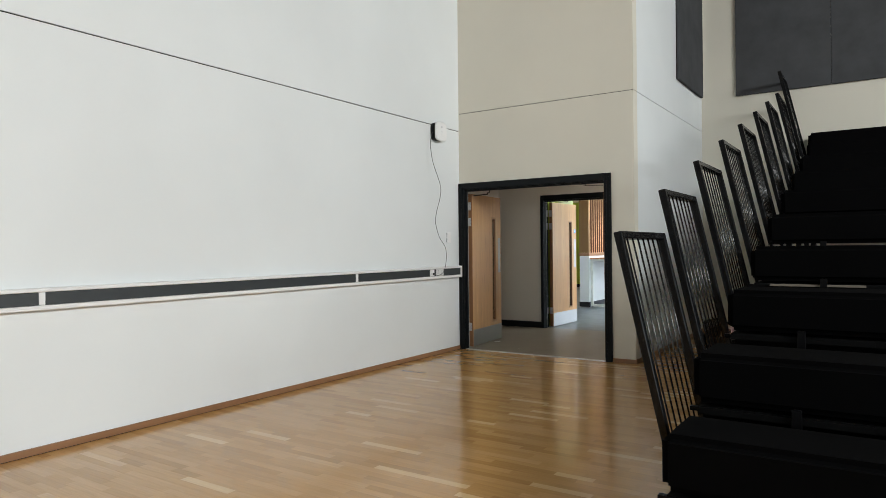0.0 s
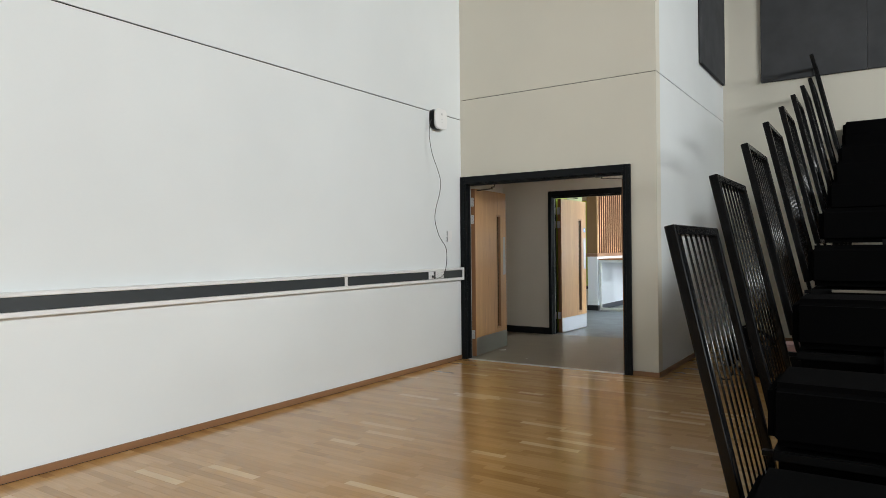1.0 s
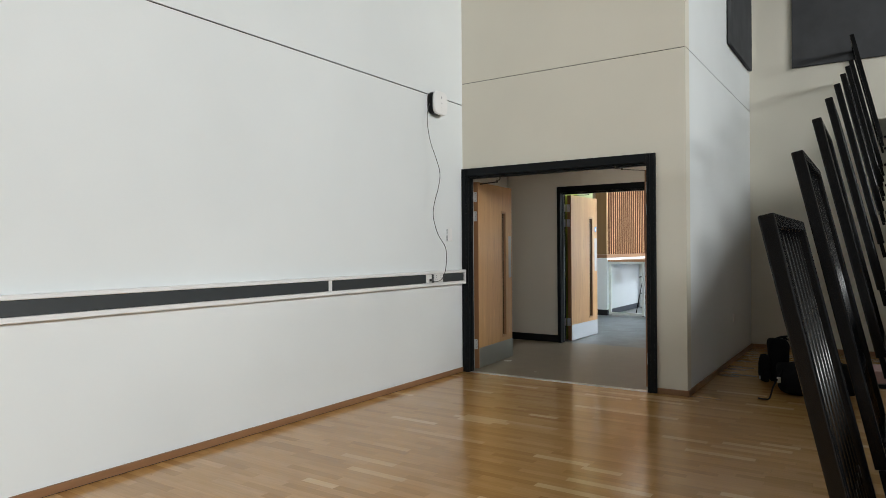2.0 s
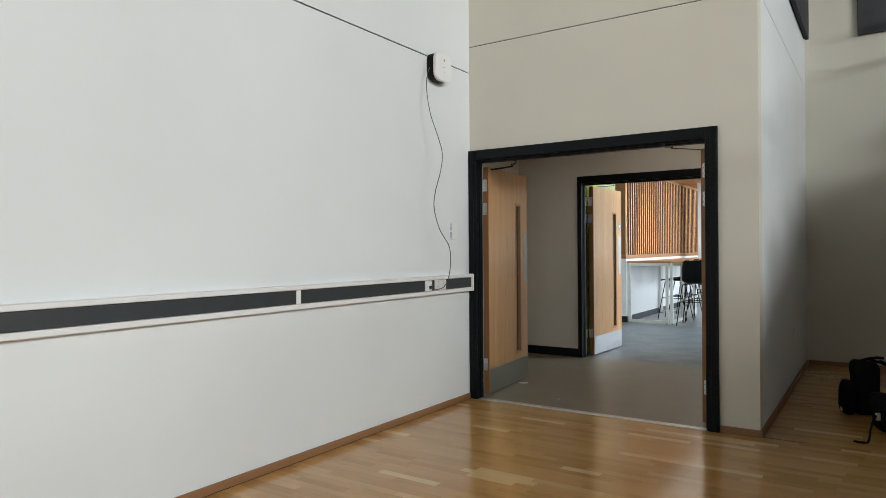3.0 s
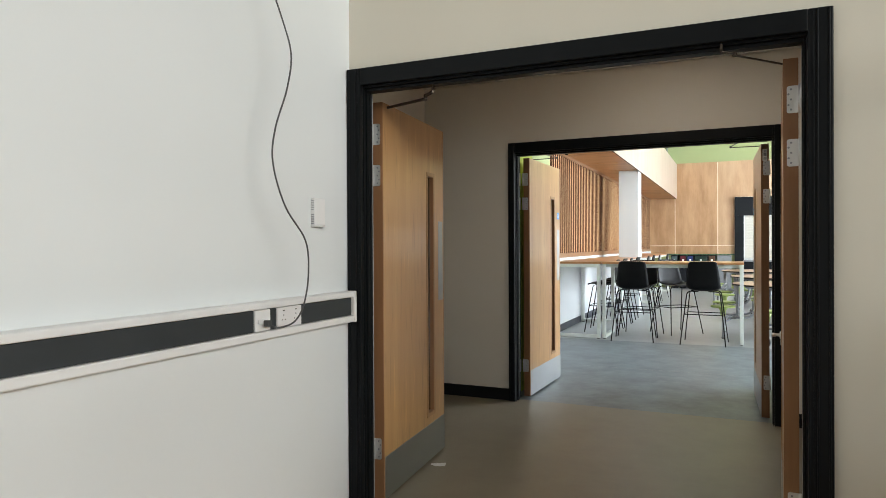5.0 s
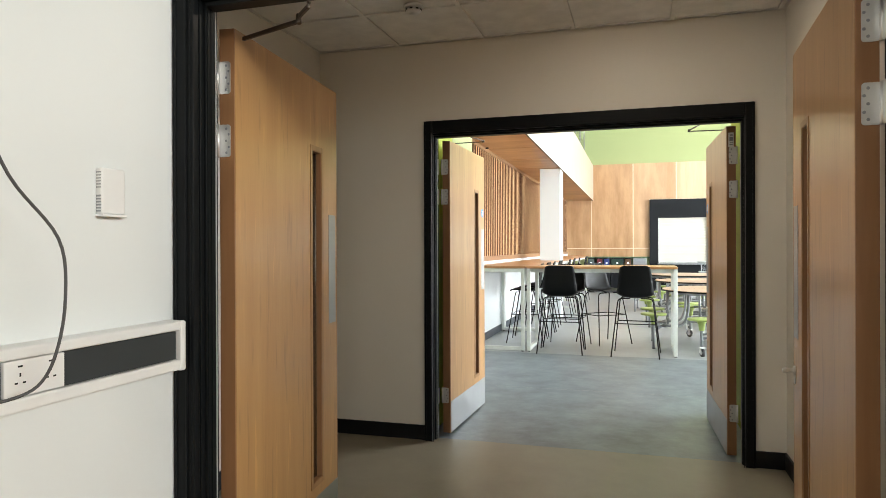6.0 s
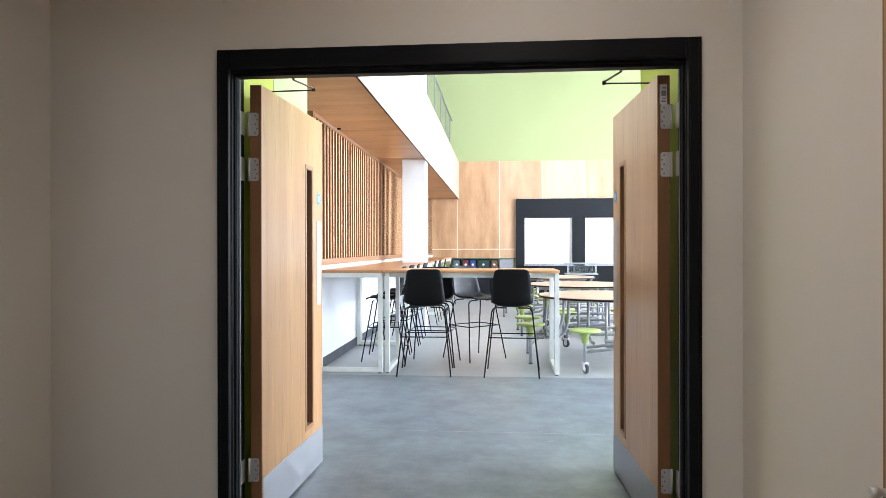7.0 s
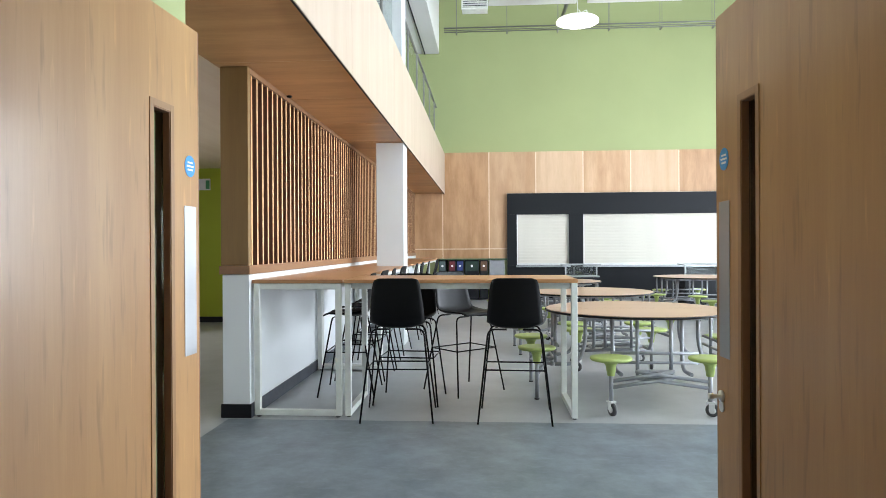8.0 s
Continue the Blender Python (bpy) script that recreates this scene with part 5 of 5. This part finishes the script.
# ---- servery in the end wall ----
def servery():
    ob = thing("servery_front", pose(0, DN - 0.024, 0), "charcoal servery front with two white roller shutters", "servery")
    y0, y1 = -0.10, 0.0
    x0, x1 = -2.545, 5.4
    s1, s2, z0, z1 = (-2.305, -1.005), (-0.650, 4.9), 0.835, 2.115
    part("header", boxes((x0, x1, y0, y1, z1, 2.645), bevel=0.002), SERVERY, ob)
    part("front_panel", boxes((x0, x1, y0, y1, 0.0, z0), bevel=0.002), SERVERY, ob)
    for a, b in ((x0, s1[0]), (s1[1], s2[0]), (s2[1], x1)):
        part("stile", boxes((a, b, y0 + 0.001, y1, z0 + 0.001, z1 - 0.001)), SERVERY, ob)
    for a, b in (s1, s2):
        shutter = part("roller_shutter", boxes((a, b, -0.024, -0.016, z0, z1)), SHUTTER, ob, "white enamelled roller shutter, closed")
        count = 17
        h = (z1 - z0) / count
        lath = finish(boxes((a, b, -0.036, -0.0245, 0.007, h - 0.006), bevel=0.004), "lath", SHUTTER)
        for k in range(count):
            piece("lath", lath, shutter, pose(0, 0, z0 + h * k))
        part("guide", boxes((a, a + 0.03, -0.06, -0.036, z0, z1)), WHITE_STEEL, shutter)
        part("guide", boxes((b - 0.03, b, -0.06, -0.036, z0, z1)), WHITE_STEEL, shutter)
        part("bottom_bar", boxes((a + 0.032, b - 0.032, -0.05, -0.036, z0 + 0.002, z0 + 0.05), bevel=0.003), ALU, shutter)
        part("counter_ledge", boxes((a - 0.02, b + 0.02, -0.22, -0.102, z0 - 0.045, z0 - 0.005), bevel=0.004), STEEL, ob)
    return ob


servery()


def sneeze_guard(x, w, y):
    ob = thing("display_counter", pose(x, y, 0), "glass fronted steel display counter before the servery", "counter")
    part("base", boxes((0, w, 0, 0.55, 0, 0.62), bevel=0.006), SERVERY, ob)
    part("shelf", boxes((-0.01, w + 0.01, -0.01, 0.56, 0.622, 0.65), bevel=0.004), STEEL, ob)
    for a in (0.02, w - 0.05):
        part("post", boxes((a, a + 0.03, 0.10, 0.13, 0.652, 0.885), bevel=0.003), STEEL, ob)
    part("glass_front", boxes((0.052, w - 0.052, 0.105, 0.113, 0.66, 0.878)), GLASS, ob)
    part("top_shelf", boxes((-0.05, w + 0.05, 0.0, 0.45, 0.888, 0.91), bevel=0.004), STEEL, ob)
    return ob


sneeze_guard(-1.35, 0.75, 23.2)
sneeze_guard(1.25, 1.1, 23.2)


# ---- recycling station by the end wall ----
COLOURS = [("grey_label", (0.06, 0.09, 0.09)), ("red_label", (0.12, 0.012, 0.02)), ("blue_label", (0.02, 0.035, 0.15)), ("green_label", (0.008, 0.03, 0.02)), ("brown_label", (0.10, 0.05, 0.025))]
bins = thing("recycling_station", pose(-4.25, DN - 0.62, 0), "row of dark recycling bins with coloured labels", "recycling bins")
part("worktop", boxes((-0.06, 1.70, 0.0, 0.58, 0.985, 1.01), bevel=0.004), plain("dark_green_laminate", (0.06, 0.12, 0.055), 0.5), bins, "green top board")
for k, ((n, c), (a, b)) in enumerate(zip(COLOURS, ((0.02, 0.17), (0.265, 0.405), (0.455, 0.605), (0.66, 0.98), (1.035, 1.195)))):
    body = part("bin", boxes((a - 0.015, b + 0.015, 0.03, 0.56, 0.02, 0.975), bevel=0.012), SERVERY, bins)
    part("label_panel", boxes((a, b, 0.024, 0.029, 0.72, 0.95), bevel=0.002), plain(n, c, 0.5), body)
    part("symbol", turned(lathe(bmesh.new(), ((0.030, 0), (0.030, 0.003)), 14), Matrix.Translation(((a + b) / 2, 0.0238, 0.835)) @ Matrix.Rotation(radians(90), 4, "X")), PVC, body)
part("end_unit", boxes((1.25, 1.62, 0.03, 0.56, 0.02, 0.975), bevel=0.008), GREY_STEEL, bins, "brushed steel end unit")

# ---- gallery balustrade ----
rail = thing("glass_balustrade", pose(-4.30, 10.9, FTOP - 0.02), "glass balustrade with steel posts along the gallery", "balustrade")
for k in range(11):
    y = 1.32 * k + 0.05
    part("post", boxes((-0.02, 0.02, y, y + 0.035, 0, 1.08), bevel=0.003), PIPE, rail)
    if k < 10:
        pane = part("pane", boxes((-0.005, 0.005, y + 0.05, y + 1.305, 0.06, 1.02)), BALUSTRADE_GLASS, rail)
        for z in (0.25, 0.85):
            part("clamp", boxes((-0.016, 0.016, y + 0.036, y + 0.075, z, z + 0.05), bevel=0.003), STEEL, rail)
part("handrail", sweep(bmesh.new(), [(0, 0.0, 1.10), (0, 13.9, 1.10)], 0.022, 10), PIPE, rail)
structure("wall_gallery", boxes((-7.2, -7.0, 10.86, DN, FTOP - 0.018, 6.238)), WHITE, "white wall behind the gallery", "wall")
structure("trim", boxes((-4.62, -4.60, 10.9, DN, 6.215, 6.238)), DARK, "dark channel in the gallery ceiling", "trim")


# ---- high fittings in the dining hall ----
lamp = thing("pendant_lamp", pose(-1.21, 22.0, 5.85), "large round white pendant lamp, switched on", "pendant lamp", "pendant lamps")
part("diffuser", lathe(bmesh.new(), ((0.37, -0.03), (0.42, -0.02), (0.425, 0.0), (0.415, 0.015)), 40), LAMP, lamp, "glowing white diffuser")
part("body", lathe(bmesh.new(), ((0.41, 0.017), (0.385, 0.05), (0.10, 0.075), (0.03, 0.09)), 40), WHITE_STEEL, lamp)
part("suspension", sweep(bmesh.new(), [(0, 0, 0.09), (0, 0, DTOP - 5.85)], 0.006, 6), WHITE_STEEL, lamp)
part("flex", sweep(bmesh.new(), bend([(0.20, 0, 0.06), (0.18, 0, 0.22), (0.08, 0, 0.18), (0.02, 0, 0.24)]), 0.009, 6), WHITE_STEEL, lamp)
copy_thing(lamp, in_dining(3.8, 18.5, 5.85, 0))

tray = thing("cable_tray", pose(-4.1, 24.95, 6.66), "galvanised pipes and cable tray slung along the end wall", "cable tray")
for dz, dy, r in ((0.0, 0.0, 0.014), (0.06, 0.05, 0.011), (0.085, -0.06, 0.018)):
    part("pipe", sweep(bmesh.new(), [(0, dy, dz), (12.1, dy, dz)], r, 8), PIPE, tray)
for k in range(10):
    x = 0.3 + 1.25 * k
    part("hanger", boxes((x, x + 0.03, -0.10, 0.10, -0.045, -0.022), (x + 0.01, x + 0.02, -0.10, -0.09, -0.022, 1.87), (x + 0.01, x + 0.02, 0.09, 0.10, -0.022, 1.87)), PIPE, tray)
branch = thing("service_pipe", pose(-1.25, 23.6, 6.78), "grey service pipe running across under the ceiling", "pipe")
part("pipe", sweep(bmesh.new(), [(0, 1.5, 0.0), (0.15, -6.0, 0.1)], 0.04, 8), PIPE, branch)
part("hanger", boxes((-0.01, 0.01, 0.3, 0.32, 0.03, 1.79), (0.06, 0.08, -3.0, -2.98, 0.09, 1.79)), PIPE, branch)

grille = thing("air_diffuser", pose(-3.29, 22.4, 6.30), "white air duct grille hanging under the ceiling", "air vent")
part("frame", boxes((-0.28, 0.28, -0.02, 0.0, 0, 0.03), (-0.28, 0.28, -0.02, 0.0, 0.27, 0.30), (-0.28, -0.25, -0.02, 0.0, 0.03, 0.27), (0.25, 0.28, -0.02, 0.0, 0.03, 0.27)), WHITE_STEEL, grille)
for k in range(5):
    part("blade", turned(boxes((-0.249, 0.249, -0.015, 0.02, -0.003, 0.003)), pose(0, 0, 0.055 + 0.048 * k, -35, 0, 0)), WHITE_STEEL, grille)
part("backing", boxes((-0.25, 0.25, 0.022, 0.028, 0.03, 0.27)), DARK, grille, "dark inside of the duct")
part("duct", boxes((-0.27, 0.27, 0.030, 0.30, 0.005, 2.29)), WHITE_STEEL, grille)
for x0, x1 in ((-3.0, -1.13), (-0.9, 1.1)):
    raft = thing("ceiling_raft", pose(x0, 20.4, 6.50), "white acoustic raft hanging below the ceiling", "acoustic raft", "acoustic rafts")
    part("board", boxes((0, x1 - x0, 0, 2.4, 0, 0.05), bevel=0.006), CEILING, raft)
    for x, y in ((0.2, 0.2), (x1 - x0 - 0.2, 0.2), (0.2, 2.2), (x1 - x0 - 0.2, 2.2)):
        part("wire", sweep(bmesh.new(), [(x, y, 0.05), (x, y, DTOP - 6.50)], 0.004, 5), GREY_STEEL, raft)

for x, y in ((-7.8, 13.25), (-7.8, 15.65), (-7.8, 18.05)):
    panel = thing("ceiling_light", pose(x, y, 2.818), "square white light panel in the corridor ceiling, switched on", "ceiling light", "corridor lights")
    part("frame", boxes((-0.29, 0.29, -0.29, -0.27, -0.012, 0.0), (-0.29, 0.29, 0.27, 0.29, -0.012, 0.0), (-0.29, -0.27, -0.27, 0.27, -0.012, 0.0), (0.27, 0.29, -0.27, 0.27, -0.012, 0.0)), WHITE_STEEL, panel)
    part("diffuser", boxes((-0.269, 0.269, -0.269, 0.269, -0.008, -0.002)), PANEL_LIGHT, panel, "glowing diffuser")
notice = thing("exit_sign", pose(-8.0, 19.78, 2.32), "small pale sign on the lime green wall", "sign")
part("board", boxes((-0.16, 0.10, 0, 0.018, 0, 0.20), bevel=0.002), WHITE_SIGN, notice)
part("mark", boxes((0.02, 0.09, -0.002, -0.0005, 0.02, 0.17)), plain("green_print", (0.05, 0.30, 0.12), 0.5), notice)
spot = thing("soffit_sensor", pose(-4.86, 14.42, SOFFIT), "small dark sensor under the plywood soffit", "sensor")
part("cap", lathe(bmesh.new(), ((0.024, 0), (0.024, -0.012), (0.014, -0.018)), 16), BLACK_PLASTIC, spot)


# ---- oak staves of the hall floor ----
def staves():
    rng = random.Random(4)
    W, g = 0.058, 0.0006
    verts, faces = [], []
    lengths = [0.24, 0.30, 0.36, 0.42, 0.48]
    meshes = {L: finish(boxes((0, L - g, 0, W - g, -0.006, 0.0)), "stave", STAVE) for L in lengths}
    rows = int((HALLBACK - SOUTH) / W)
    count = 0
    for r in range(rows):
        y = SOUTH + 0.03 + r * W
        if y + W > HALLBACK:
            break
        x = LEFT if y < DOORWALL - W * 0.3 else POP
        x -= rng.uniform(0, 0.4)
        while x < EAST:
            L = rng.choice(lengths)
            start, end = max(x, LEFT if y < DOORWALL else POP), min(x + L - g, EAST)
            near = 3.1 < y < 5.6 and -3.3 < x < -1.3
            if end - start > 0.02:
                if near and count < 300 and start == x and end == x + L - g:
                    piece("stave", meshes[L], HALL_FLOOR, pose(x, y, 0))
                    count += 1
                else:
                    b = len(verts)
                    y2 = min(y + W - g, 7.075) if y < DOORWALL + 0.02 and x < POP else y + W - g
                    for z in (-0.006, 0.0):
                        verts.extend(((start, y, z), (end, y, z), (end, y2, z), (start, y2, z)))
                    faces.extend(((b + 4, b + 5, b + 6, b + 7), (b, b + 1, b + 5, b + 4), (b + 1, b + 2, b + 6, b + 5), (b + 2, b + 3, b + 7, b + 6), (b + 3, b, b + 4, b + 7)))
            x += L
    mesh = bpy.data.meshes.new("staves")
    mesh.from_pydata(verts, [], faces)
    mesh.materials.append(STAVE)
    rest = new("staves", mesh)
    rest.parent = HALL_FLOOR
    tagged(rest, kind="stuff")


staves()
